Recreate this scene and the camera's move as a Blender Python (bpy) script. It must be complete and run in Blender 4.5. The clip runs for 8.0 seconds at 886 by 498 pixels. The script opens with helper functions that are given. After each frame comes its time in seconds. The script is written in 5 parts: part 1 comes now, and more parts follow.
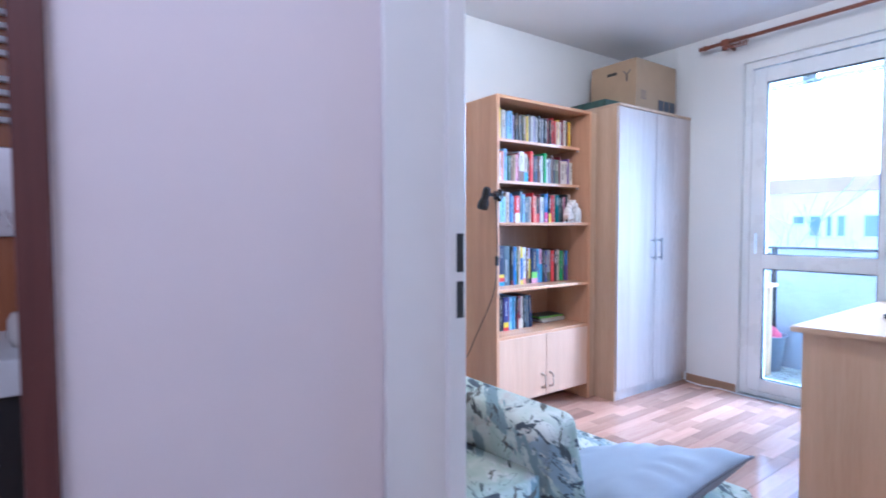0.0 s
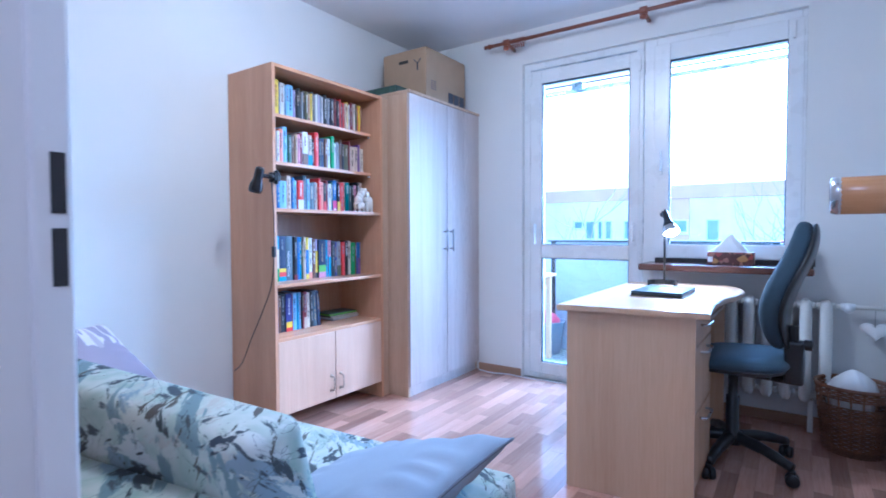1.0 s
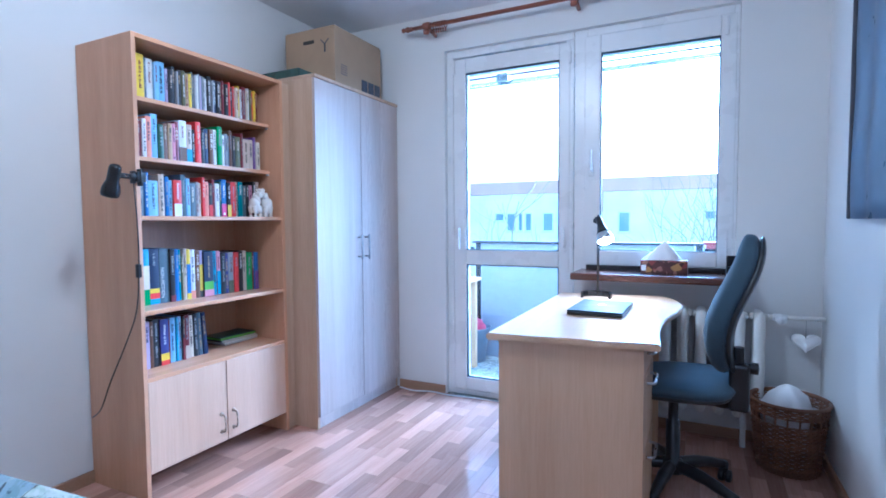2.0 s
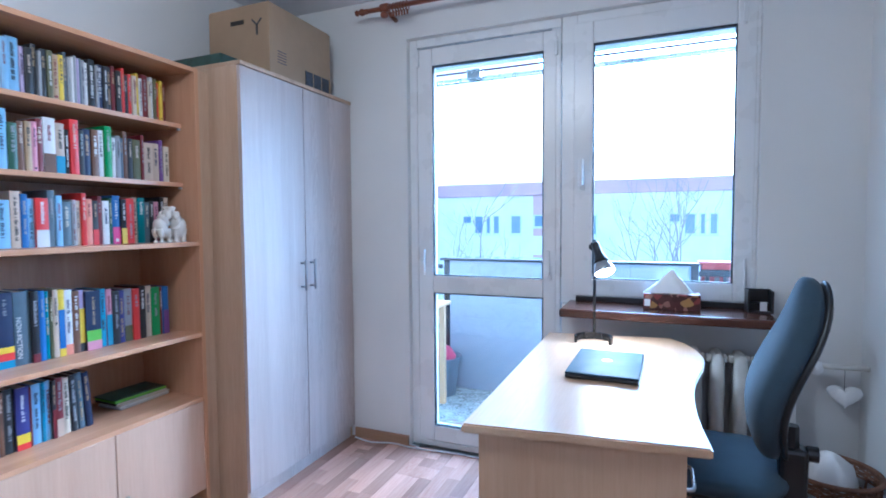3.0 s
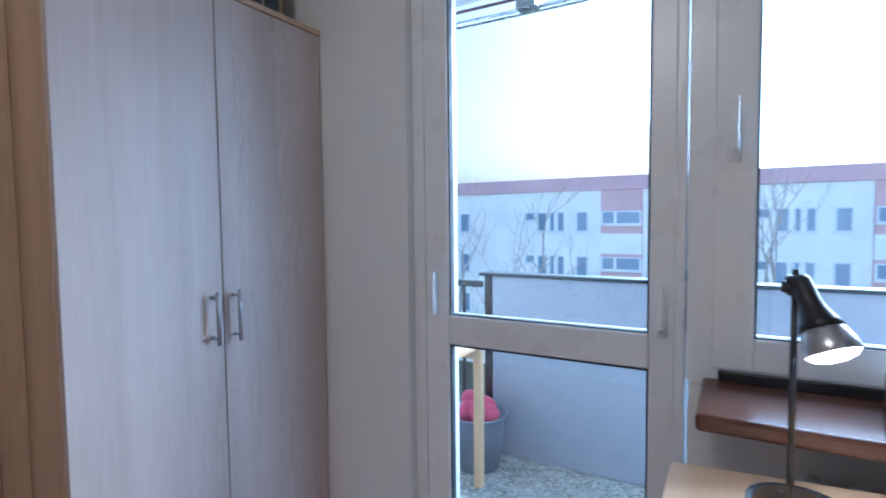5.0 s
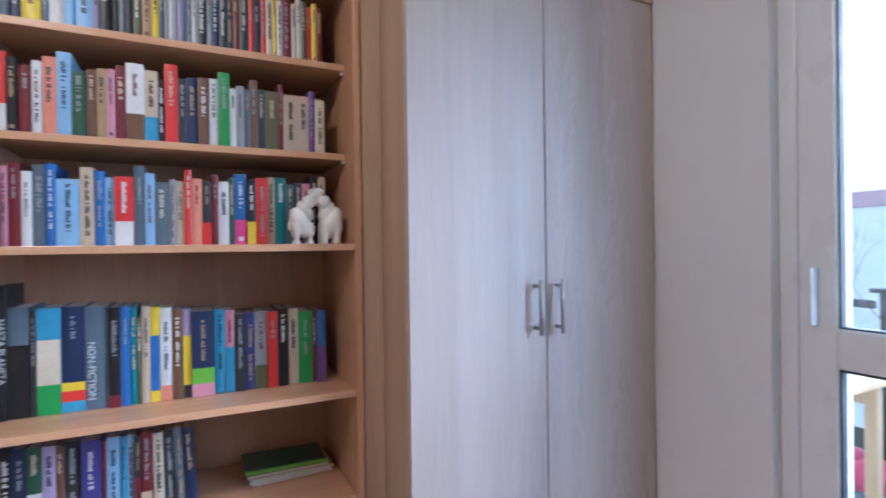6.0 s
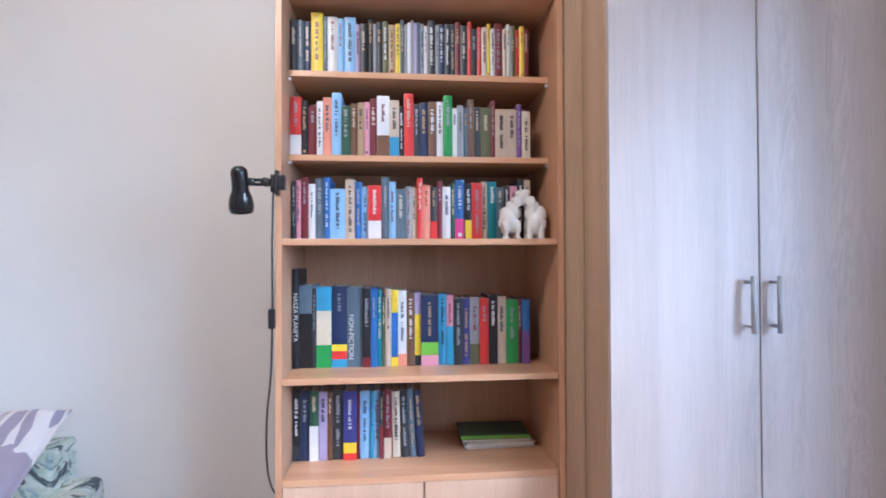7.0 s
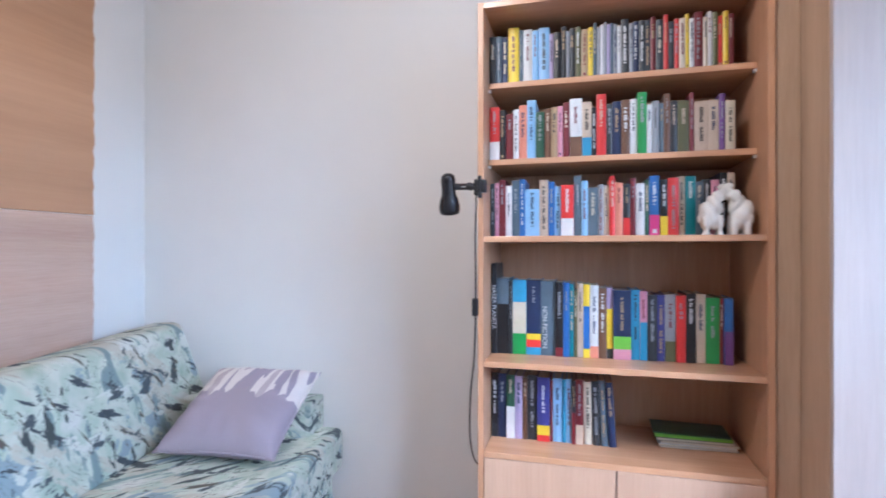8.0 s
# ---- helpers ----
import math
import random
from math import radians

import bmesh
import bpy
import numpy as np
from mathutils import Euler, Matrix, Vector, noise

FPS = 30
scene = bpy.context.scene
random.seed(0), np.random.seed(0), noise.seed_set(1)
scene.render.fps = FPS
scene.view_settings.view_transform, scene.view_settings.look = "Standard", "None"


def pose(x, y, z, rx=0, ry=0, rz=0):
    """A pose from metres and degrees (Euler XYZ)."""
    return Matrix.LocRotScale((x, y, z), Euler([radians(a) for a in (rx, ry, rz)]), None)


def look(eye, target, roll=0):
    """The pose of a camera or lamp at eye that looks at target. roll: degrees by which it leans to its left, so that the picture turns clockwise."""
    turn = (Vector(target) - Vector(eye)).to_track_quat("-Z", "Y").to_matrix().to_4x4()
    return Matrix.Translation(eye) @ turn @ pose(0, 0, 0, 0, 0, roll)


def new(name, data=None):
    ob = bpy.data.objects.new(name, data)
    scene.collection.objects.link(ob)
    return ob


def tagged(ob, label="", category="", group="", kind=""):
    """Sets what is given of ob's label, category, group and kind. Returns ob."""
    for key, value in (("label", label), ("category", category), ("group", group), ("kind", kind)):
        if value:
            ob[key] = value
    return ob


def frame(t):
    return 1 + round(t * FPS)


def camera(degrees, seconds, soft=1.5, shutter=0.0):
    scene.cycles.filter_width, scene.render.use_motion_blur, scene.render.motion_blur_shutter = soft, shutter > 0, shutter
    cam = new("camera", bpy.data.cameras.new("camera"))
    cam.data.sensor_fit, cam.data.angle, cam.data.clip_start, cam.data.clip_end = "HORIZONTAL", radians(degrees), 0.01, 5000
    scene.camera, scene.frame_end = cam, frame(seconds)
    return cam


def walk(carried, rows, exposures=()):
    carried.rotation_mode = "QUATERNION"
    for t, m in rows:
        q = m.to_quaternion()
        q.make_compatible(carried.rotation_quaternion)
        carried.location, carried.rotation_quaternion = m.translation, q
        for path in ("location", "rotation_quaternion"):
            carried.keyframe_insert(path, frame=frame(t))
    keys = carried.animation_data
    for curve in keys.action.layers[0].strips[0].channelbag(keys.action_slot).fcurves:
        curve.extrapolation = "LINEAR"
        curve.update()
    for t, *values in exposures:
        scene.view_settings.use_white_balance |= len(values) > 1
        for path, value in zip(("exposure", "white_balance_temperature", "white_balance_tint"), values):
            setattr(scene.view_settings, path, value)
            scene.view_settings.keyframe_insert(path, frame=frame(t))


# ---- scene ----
cam = camera(81.5, 8.0, soft=1.7, shutter=0.22)
PATH = [
    (0, (2.585, -1.961, 1.150), (0.955, -0.805, 1.062), -0.2),
    (0.5, (2.564, -1.800, 1.058), (1.200, -0.339, 0.999), -0.2),
    (1, (2.546, -1.650, 1.051), (1.404, -0.010, 0.983), -0.2),
    (1.5, (2.470, -1.500, 1.083), (1.495, 0.244, 0.994), -0.3),
    (3, (2.169, -0.825, 1.245), (1.397, 1.017, 1.143), -0.4),
    (3.5, (2.035, -0.516, 1.278), (1.378, 1.371, 1.189), -0.5),
    (4, (1.923, -0.215, 1.294), (1.335, 1.694, 1.190), -1.0),
    (4.2, (1.873, -0.111, 1.292), (1.302, 1.803, 1.187), -0.8),
    (5.3, (1.800, 0.370, 1.235), (0.555, 1.933, 1.142), -0.6),
    (5.5, (1.745, 0.372, 1.210), (0.335, 1.788, 1.143), -0.6),
    (6, (1.700, 0.385, 1.160), (-0.091, 1.274, 1.152), -0.7),
    (6.5, (1.750, 0.340, 1.145), (-0.195, 0.804, 1.137), -0.4),
    (6.9, (1.815, 0.310, 1.125), (-0.171, 0.548, 1.146), -0.3),
    (7.5, (1.900, 0.315, 1.120), (-0.097, 0.213, 1.146), 0.2),
    (8, (1.950, 0.285, 1.130), (0.016, -0.225, 1.133), 0.0),
]
EXPOSURES = [(0.0, 2.40, 4160, 10), (1.0, 2.25, 3820, 9), (1.6, 2.17, 3800, 7), (3.0, 1.82, 4080, 5), (4.0, 1.38, 4270, 4), (5.3, 1.14, 4580, 7), (6.0, 1.56, 4740, 10), (7.0, 2.07, 4800, 12), (8.0, 2.02, 4740, 12)]
walk(cam, [(t, look(eye, target, roll)) for t, eye, target, roll in PATH], EXPOSURES)

# ---- world and large lights ----
world = bpy.data.worlds.new("overcast_sky")
scene.world = world
world.use_nodes = True
wn = world.node_tree
sky = wn.nodes.new("ShaderNodeTexSky")
sky.sky_type, sky.sun_disc, sky.sun_elevation, sky.sun_rotation = "NISHITA", False, radians(30), radians(29)
sky.dust_density, sky.air_density = 6.0, 1.0
back = wn.nodes["Background"]
back.inputs["Strength"].default_value = 0.15
wn.links.new(sky.outputs[0], back.inputs[0])


def lamp(name, kind, m, energy, colour):
    data = bpy.data.lights.new(name, kind)
    data.energy, data.color = energy, colour
    ob = new(name, data)
    ob.matrix_world = m
    return ob


def area_lamp(name, m, energy, colour, wide, high):
    ob = lamp(name, "AREA", m, energy, colour)
    ob.data.shape, ob.data.size, ob.data.size_y = "RECTANGLE", wide, high
    return ob


sun = lamp("sun", "SUN", look((5.2, 8.6, 5.4), (1.5, 2.0, 1.2)), 5.0, (0.56, 0.80, 1.0))
sun.data.angle = radians(80)
# the room's own ceiling lamp
ceil = lamp("ceiling_lamp_light", "POINT", pose(1.45, -0.20, 2.27), 9.0, (1.0, 0.77, 0.52))
ceil.data.shadow_soft_size = 0.12
# unseen fill lamp, added to brighten the hall walls
area_lamp("hall_fill", look((2.55, -2.35, 2.40), (2.4, -2.0, 0)), 2.7, (1.0, 0.82, 0.72), 0.3, 0.3)


# ---- materials ----
def material(name, rough=0.6, metal=0.0):
    m = bpy.data.materials.new(name)
    m.use_nodes = True
    b = m.node_tree.nodes["Principled BSDF"]
    b.inputs["Roughness"].default_value, b.inputs["Metallic"].default_value = rough, metal
    return m, m.node_tree, b


def coords(nt, scale=(1, 1, 1), space="Object"):
    tc, mp = nt.nodes.new("ShaderNodeTexCoord"), nt.nodes.new("ShaderNodeMapping")
    mp.inputs["Scale"].default_value = scale
    nt.links.new(tc.outputs[space], mp.inputs["Vector"])
    return mp.outputs["Vector"]


def noise_tex(nt, vec, scale, detail=4.0, rough=0.6, distort=0.0):
    n = nt.nodes.new("ShaderNodeTexNoise")
    n.inputs["Scale"].default_value, n.inputs["Detail"].default_value = scale, detail
    n.inputs["Roughness"].default_value, n.inputs["Distortion"].default_value = rough, distort
    nt.links.new(vec, n.inputs["Vector"])
    return n.outputs["Fac"]


def ramp(nt, fac, stops, step=False):
    r = nt.nodes.new("ShaderNodeValToRGB")
    el = r.color_ramp.elements
    while len(el) < len(stops):
        el.new(0.5)
    for e, (p, c) in zip(el, stops):
        e.position, e.color = p, (*c, 1)
    if step:
        r.color_ramp.interpolation = "CONSTANT"
    nt.links.new(fac, r.inputs[0])
    return r.outputs[0]


def mix(nt, fac, a, b, blend="MIX"):
    n = nt.nodes.new("ShaderNodeMix")
    n.data_type, n.blend_type = "RGBA", blend
    for sock, v in ((0, fac), (6, a), (7, b)):
        if isinstance(v, (int, float)):
            n.inputs[sock].default_value = v
        elif isinstance(v, tuple):
            n.inputs[sock].default_value = (*v, 1)
        else:
            nt.links.new(v, n.inputs[sock])
    return n.outputs[2]


def relief(nt, b, height, strength=0.2, distance=0.002):
    n = nt.nodes.new("ShaderNodeBump")
    n.inputs["Strength"].default_value, n.inputs["Distance"].default_value = strength, distance
    nt.links.new(height, n.inputs["Height"])
    nt.links.new(n.outputs[0], b.inputs["Normal"])


def dim(c, k):
    return tuple(v * k for v in c)


def plain(name, colour, rough=0.5, metal=0.0, vary=0.12, scale=14.0, bump=0.08, fine=180.0):
    """Paint, plastic or metal with soft stains and a fine grain."""
    m, nt, b = material(name, rough, metal)
    v = coords(nt)
    big, small = noise_tex(nt, v, scale, 3), noise_tex(nt, v, fine, 2)
    c = ramp(nt, big, [(0.3, dim(colour, 1 - vary)), (0.7, dim(colour, 1 + vary * 0.5))])
    nt.links.new(c, b.inputs["Base Color"])
    r = ramp(nt, big, [(0.2, (rough * 0.85,) * 3), (0.8, (min(1, rough * 1.15),) * 3)])
    nt.links.new(r, b.inputs["Roughness"])
    relief(nt, b, small, bump, 0.001)
    return m


def wood(name, light, dark, axis="z", rough=0.45, grain=28.0, island=0.0, fine=0.42, figure=0.0):
    """Veneer with the grain along one axis."""
    m, nt, b = material(name, rough)
    s = [1.0, 1.0, 1.0]
    s["xyz".index(axis)] = 0.05
    v = coords(nt, s)
    info = nt.nodes.new("ShaderNodeObjectInfo")
    shift = nt.nodes.new("ShaderNodeVectorMath")
    shift.operation = "ADD"
    sep = nt.nodes.new("ShaderNodeCombineXYZ")
    mul = nt.nodes.new("ShaderNodeMath")
    mul.operation, mul.inputs[1].default_value = "MULTIPLY", 9.0
    nt.links.new(info.outputs["Random"], mul.inputs[0])
    for k in range(3):
        nt.links.new(mul.outputs[0], sep.inputs[k])
    nt.links.new(v, shift.inputs[0])
    nt.links.new(sep.outputs[0], shift.inputs[1])
    v = shift.outputs[0]
    wide, thin = noise_tex(nt, v, grain * 0.35, 3, 0.6, 0.6), noise_tex(nt, v, grain * 5, 4, 0.7)
    c = mix(nt, fine, ramp(nt, wide, [(0.32, dark), (0.68, light)]), ramp(nt, thin, [(0.35, dark), (0.62, light)]))
    if figure:
        stretch = nt.nodes.new("ShaderNodeMapping")
        stretch.inputs["Scale"].default_value = [3.0 if k == "xyz".index(axis) else 1.0 for k in range(3)]
        nt.links.new(v, stretch.inputs["Vector"])
        bands = noise_tex(nt, stretch.outputs["Vector"], grain * 0.45, 5, 0.65, 1.8)
        mask = ramp(nt, noise_tex(nt, v, grain * 0.16, 2, 0.5), [(0.45, (0, 0, 0)), (0.62, (figure,) * 3)])
        streaks = ramp(nt, bands, [(0.36, dim(dark, 0.80)), (0.46, light), (0.52, dim(dark, 0.88)), (0.60, light)])
        c = mix(nt, mask, c, streaks)
    cloud = noise_tex(nt, v, grain * 0.09, 3, 0.6, 1.5)
    c = mix(nt, 1.0, c, ramp(nt, cloud, [(0.3, (0.86, 0.85, 0.84)), (0.7, (1.10, 1.10, 1.10))]), "MULTIPLY")
    if island:
        g = nt.nodes.new("ShaderNodeNewGeometry")
        k = ramp(nt, g.outputs["Random Per Island"], [(0.0, (1 - island,) * 3), (1.0, (1 + island,) * 3)])
        c = mix(nt, 1.0, c, k, "MULTIPLY")
    nt.links.new(c, b.inputs["Base Color"])
    relief(nt, b, thin, 0.08, 0.0006)
    return m


def fabric(name, colour, weave=900.0, vary=0.15, rough=0.9):
    m, nt, b = material(name, rough)
    v = coords(nt)
    big, small = noise_tex(nt, v, 9, 4), noise_tex(nt, v, weave, 2)
    c = mix(nt, 0.35, ramp(nt, big, [(0.3, dim(colour, 1 - vary)), (0.7, dim(colour, 1 + vary))]), ramp(nt, small, [(0.3, dim(colour, 0.7)), (0.7, dim(colour, 1.25))]))
    nt.links.new(c, b.inputs["Base Color"])
    b.inputs["Sheen Weight"].default_value = 0.10
    relief(nt, b, small, 0.3, 0.0008)
    return m


def leafy_fabric(name):
    """Pale green upholstery with soft grey-blue blotches and short dry brush strokes."""
    m, nt, b = material(name, 0.85)
    v = coords(nt)
    tc = nt.nodes.new("ShaderNodeSeparateXYZ")
    nt.links.new(v, tc.inputs[0])
    flat = nt.nodes.new("ShaderNodeCombineXYZ")
    for axis, k, slot in ((0, 0.8, 0), (2, 0.6, 1)):
        lay = nt.nodes.new("ShaderNodeMath")
        lay.operation, lay.inputs[1].default_value = "MULTIPLY_ADD", k
        nt.links.new(tc.outputs[1], lay.inputs[0])
        nt.links.new(tc.outputs[axis], lay.inputs[2])
        nt.links.new(lay.outputs[0], flat.inputs[slot])

    def turned(angle, scale, shift):
        mp = nt.nodes.new("ShaderNodeMapping")
        mp.inputs["Rotation"].default_value = (0, 0, radians(angle))
        mp.inputs["Location"].default_value = (shift, shift * 0.7, 0)
        mp2 = nt.nodes.new("ShaderNodeMapping")
        mp2.inputs["Scale"].default_value = scale
        nt.links.new(flat.outputs[0], mp.inputs["Vector"])
        nt.links.new(mp.outputs["Vector"], mp2.inputs["Vector"])
        return mp2.outputs["Vector"]

    def patches(angle, scale, shift, size, cut, soft=0.012):
        return ramp(nt, noise_tex(nt, turned(angle, scale, shift), size, 5, 0.62, 0.15), [(cut, (1, 1, 1)), (cut + soft, (0, 0, 0))])

    c = ramp(nt, noise_tex(nt, v, 6, 3), [(0.32, (0.30, 0.36, 0.29)), (0.48, (0.49, 0.51, 0.44)), (0.58, (0.37, 0.43, 0.35)), (0.70, (0.52, 0.52, 0.48))])
    for angle, scale, shift, size, cut, colour in (
        (20, (0.8, 1.4, 1), 3.1, 4.5, 0.42, (0.24, 0.30, 0.33)), (-35, (0.7, 1.5, 1), 7.7, 5.5, 0.42, (0.44, 0.42, 0.35)), (70, (0.7, 1.6, 1), 1.9, 7.5, 0.40, (0.19, 0.25, 0.25)), (5, (0.7, 1.7, 1), 5.9, 9, 0.40, (0.52, 0.53, 0.48)),
        (15, (0.75, 2.0, 1), 12.3, 10, 0.378, (0.060, 0.075, 0.085)), (-25, (0.7, 2.2, 1), 21.0, 11, 0.378, (0.045, 0.055, 0.065)), (62, (0.75, 1.9, 1), 33.5, 9, 0.365, (0.05, 0.06, 0.06)), (-70, (0.7, 2.1, 1), 41.0, 12, 0.37, (0.09, 0.08, 0.06)),
    ):
        c = mix(nt, patches(angle, scale, shift, size, cut, 0.03 if cut > 0.37 else 0.018), c, colour)
    for angle, shift in ((30, 51.0), (-50, 63.0)):
        lines = ramp(nt, noise_tex(nt, turned(angle, (0.6, 2.4, 1), shift), 13, 3, 0.5), [(0.375, (0, 0, 0)), (0.382, (1, 1, 1)), (0.390, (0, 0, 0))])
        c = mix(nt, lines, c, (0.10, 0.12, 0.12))
    nt.links.new(c, b.inputs["Base Color"])
    relief(nt, b, noise_tex(nt, v, 700, 2), 0.3, 0.0008)
    return m


M = {}
M["wall"] = plain("white_wall_paint", (0.74, 0.74, 0.73), 0.75, vary=0.04, scale=1.2, bump=0.25, fine=220)
M["ceiling"] = plain("white_ceiling_paint", (0.74, 0.74, 0.75), 0.85, vary=0.03, scale=1.0, bump=0.2)
M["hall_wall"] = plain("pinkish_hall_paint", (0.70, 0.625, 0.615), 0.7, vary=0.04, scale=1.4, bump=0.2)
M["door_frame"] = plain("white_lacquer", (0.74, 0.72, 0.69), 0.35, vary=0.04, scale=3)
M["pvc"] = plain("white_pvc", (0.78, 0.79, 0.80), 0.28, vary=0.03, scale=4, bump=0.03)
M["seal"] = plain("black_rubber", (0.02, 0.02, 0.022), 0.6)
M["black"] = plain("black_plastic", (0.018, 0.018, 0.02), 0.35)
M["blacksteel"] = plain("black_lacquered_steel", (0.015, 0.015, 0.017), 0.25, vary=0.1)
M["chrome"] = plain("brushed_steel", (0.55, 0.55, 0.56), 0.28, 1.0, vary=0.1)
M["beech"] = wood("beech_veneer", (0.64, 0.38, 0.22), (0.51, 0.28, 0.15), "z", 0.38)
M["satin_steel"] = plain("satin_steel", (0.40, 0.40, 0.41), 0.45, 0.9, vary=0.1)
M["bronze"] = plain("warm_satin_metal", (0.46, 0.38, 0.30), 0.42, 0.8, vary=0.1)
# lighter copy of the beech: window light on the lower doors put into the colour
M["beech_door"] = wood("window_lit_beech_door", (0.64, 0.45, 0.32), (0.56, 0.37, 0.25), "z", 0.36)
M["beech_y"] = wood("beech_veneer_shelf", (0.64, 0.38, 0.22), (0.51, 0.28, 0.15), "y", 0.22)
M["ash"] = wood("pale_ash_veneer", (0.545, 0.478, 0.45), (0.44, 0.375, 0.34), "z", 0.42, 30, 0.0, 0.30, 0.75)
M["oak_side"] = wood("sonoma_oak_side", (0.56, 0.41, 0.28), (0.43, 0.30, 0.19), "z", 0.45, 36)
M["desk"] = wood("desk_beech", (0.60, 0.42, 0.27), (0.50, 0.33, 0.19), "y", 0.30)
M["desk_v"] = wood("desk_beech_panel", (0.60, 0.42, 0.27), (0.50, 0.33, 0.20), "z", 0.4)
M["walnut"] = wood("dark_brown_sill", (0.12, 0.050, 0.032), (0.07, 0.028, 0.018), "x", 0.22)
M["rod"] = wood("cherry_rod", (0.24, 0.085, 0.045), (0.15, 0.05, 0.028), "x", 0.3)
M["laminate"] = wood("laminate_strips", (0.50, 0.31, 0.23), (0.35, 0.19, 0.135), "y", 0.13, 24, 0.30)
M["baseboard"] = wood("baseboard_oak", (0.40, 0.25, 0.15), (0.28, 0.17, 0.10), "x", 0.45)
M["pine"] = wood("pine_table", (0.66, 0.47, 0.27), (0.55, 0.36, 0.19), "z", 0.5)
M["panel"] = wood("wooden_wall_panel", (0.55, 0.33, 0.19), (0.42, 0.24, 0.13), "x", 0.55, 9, 0.0, 0.25)
M["panel_pale"] = wood("pale_streaked_panel", (0.60, 0.44, 0.35), (0.50, 0.34, 0.26), "x", 0.55, 34)
M["brown_frame"] = wood("dark_brown_door_frame", (0.10, 0.032, 0.026), (0.055, 0.018, 0.015), "z", 0.4)
M["kitchen"] = wood("orange_kitchen_front", (0.42, 0.15, 0.05), (0.30, 0.10, 0.032), "z", 0.4)
M["card"] = plain("cardboard", (0.36, 0.26, 0.16), 0.85, vary=0.12, scale=5, bump=0.2, fine=90)
M["sofa"] = leafy_fabric("leafy_upholstery")
M["chair"] = fabric("blue_chair_fabric", (0.042, 0.068, 0.098))
M["pillow"] = fabric("grey_blue_cotton", (0.28, 0.31, 0.37), vary=0.06)
M["pillow_dark"] = fabric("dark_grey_cotton", (0.10, 0.10, 0.12))
M["radiator"] = plain("radiator_enamel", (0.72, 0.71, 0.67), 0.35, vary=0.06)
M["wicker"] = wood("brown_wicker", (0.20, 0.095, 0.048), (0.10, 0.045, 0.022), "z", 0.55, 60, 0.25)
M["paper"] = plain("white_paper", (0.80, 0.80, 0.80), 0.8, vary=0.04)
M["pages"] = plain("book_pages", (0.62, 0.57, 0.47), 0.85, vary=0.08, fine=900, bump=0.3)
M["porcelain"] = plain("white_porcelain", (0.74, 0.71, 0.66), 0.18, vary=0.06, bump=0.02)
def speckled_floor(name):
    """Rough concrete with pale chips, dark grit and one rusty stain."""
    m, nt, b = material(name, 0.9)
    v = coords(nt)
    c = ramp(nt, noise_tex(nt, v, 7, 5, 0.7), [(0.3, (0.20, 0.21, 0.18)), (0.5, (0.36, 0.38, 0.35)), (0.7, (0.46, 0.47, 0.44))])
    c = mix(nt, ramp(nt, noise_tex(nt, v, 45, 3, 0.6), [(0.55, (0, 0, 0)), (0.62, (1, 1, 1))]), c, (0.56, 0.56, 0.52))
    c = mix(nt, ramp(nt, noise_tex(nt, v, 60, 3, 0.6), [(0.36, (1, 1, 1)), (0.42, (0, 0, 0))]), c, (0.13, 0.12, 0.09))
    dist = nt.nodes.new("ShaderNodeVectorMath")
    dist.operation, dist.inputs[1].default_value = "DISTANCE", (0.93, 2.12, -0.06)
    nt.links.new(v, dist.inputs[0])
    add = nt.nodes.new("ShaderNodeMath")
    add.operation, add.inputs[1].default_value = "MULTIPLY_ADD", 0.35
    nt.links.new(noise_tex(nt, v, 14, 4), add.inputs[0])
    nt.links.new(dist.outputs["Value"], add.inputs[2])
    c = mix(nt, ramp(nt, add.outputs[0], [(0.24, (1, 1, 1)), (0.36, (0, 0, 0))]), c, (0.30, 0.12, 0.08))
    nt.links.new(c, b.inputs["Base Color"])
    relief(nt, b, noise_tex(nt, v, 60, 3), 0.6, 0.003)
    return m


M["balcony_floor"] = speckled_floor("speckled_balcony_concrete")
M["concrete"] = plain("balcony_concrete", (0.36, 0.38, 0.36), 0.85, vary=0.35, scale=9, bump=0.5, fine=60)
M["parapet"] = plain("painted_parapet", (0.30, 0.31, 0.35), 0.8, vary=0.06, scale=3, bump=0.3)
M["render"] = plain("white_facade", (0.93, 0.91, 0.86), 0.85, vary=0.08, scale=0.6, fine=20)
M["pink"] = plain("red_facade_cladding", (0.70, 0.46, 0.46), 0.8, vary=0.1, scale=0.6, fine=20)
M["grass"] = plain("winter_grass", (0.10, 0.11, 0.06), 0.95, vary=0.3, scale=0.3)
M["bark"] = plain("grey_bark", (0.34, 0.30, 0.28), 0.9, vary=0.2)
M["bucket"] = plain("grey_bucket_plastic", (0.22, 0.25, 0.30), 0.5)
M["pinkcloth"] = fabric("pink_cloth", (0.62, 0.10, 0.18))
M["redbox"] = plain("red_planter_plastic", (0.32, 0.065, 0.060), 0.5)
M["satin"] = plain("blue_satin", (0.30, 0.40, 0.58), 0.3, vary=0.12, scale=6)
M["knobwood"] = wood("varnished_knob_wood", (0.62, 0.34, 0.14), (0.50, 0.25, 0.09), "x", 0.25)
M["print"] = plain("dark_slate_print", (0.045, 0.055, 0.080), 0.5, vary=0.5, scale=40)
M["weathered"] = wood("weathered_grey_slats", (0.26, 0.22, 0.21), (0.15, 0.12, 0.115), "z", 0.8, 40)
M["greenbox"] = plain("dark_green_carton", (0.035, 0.075, 0.06), 0.35, vary=0.4, scale=30)

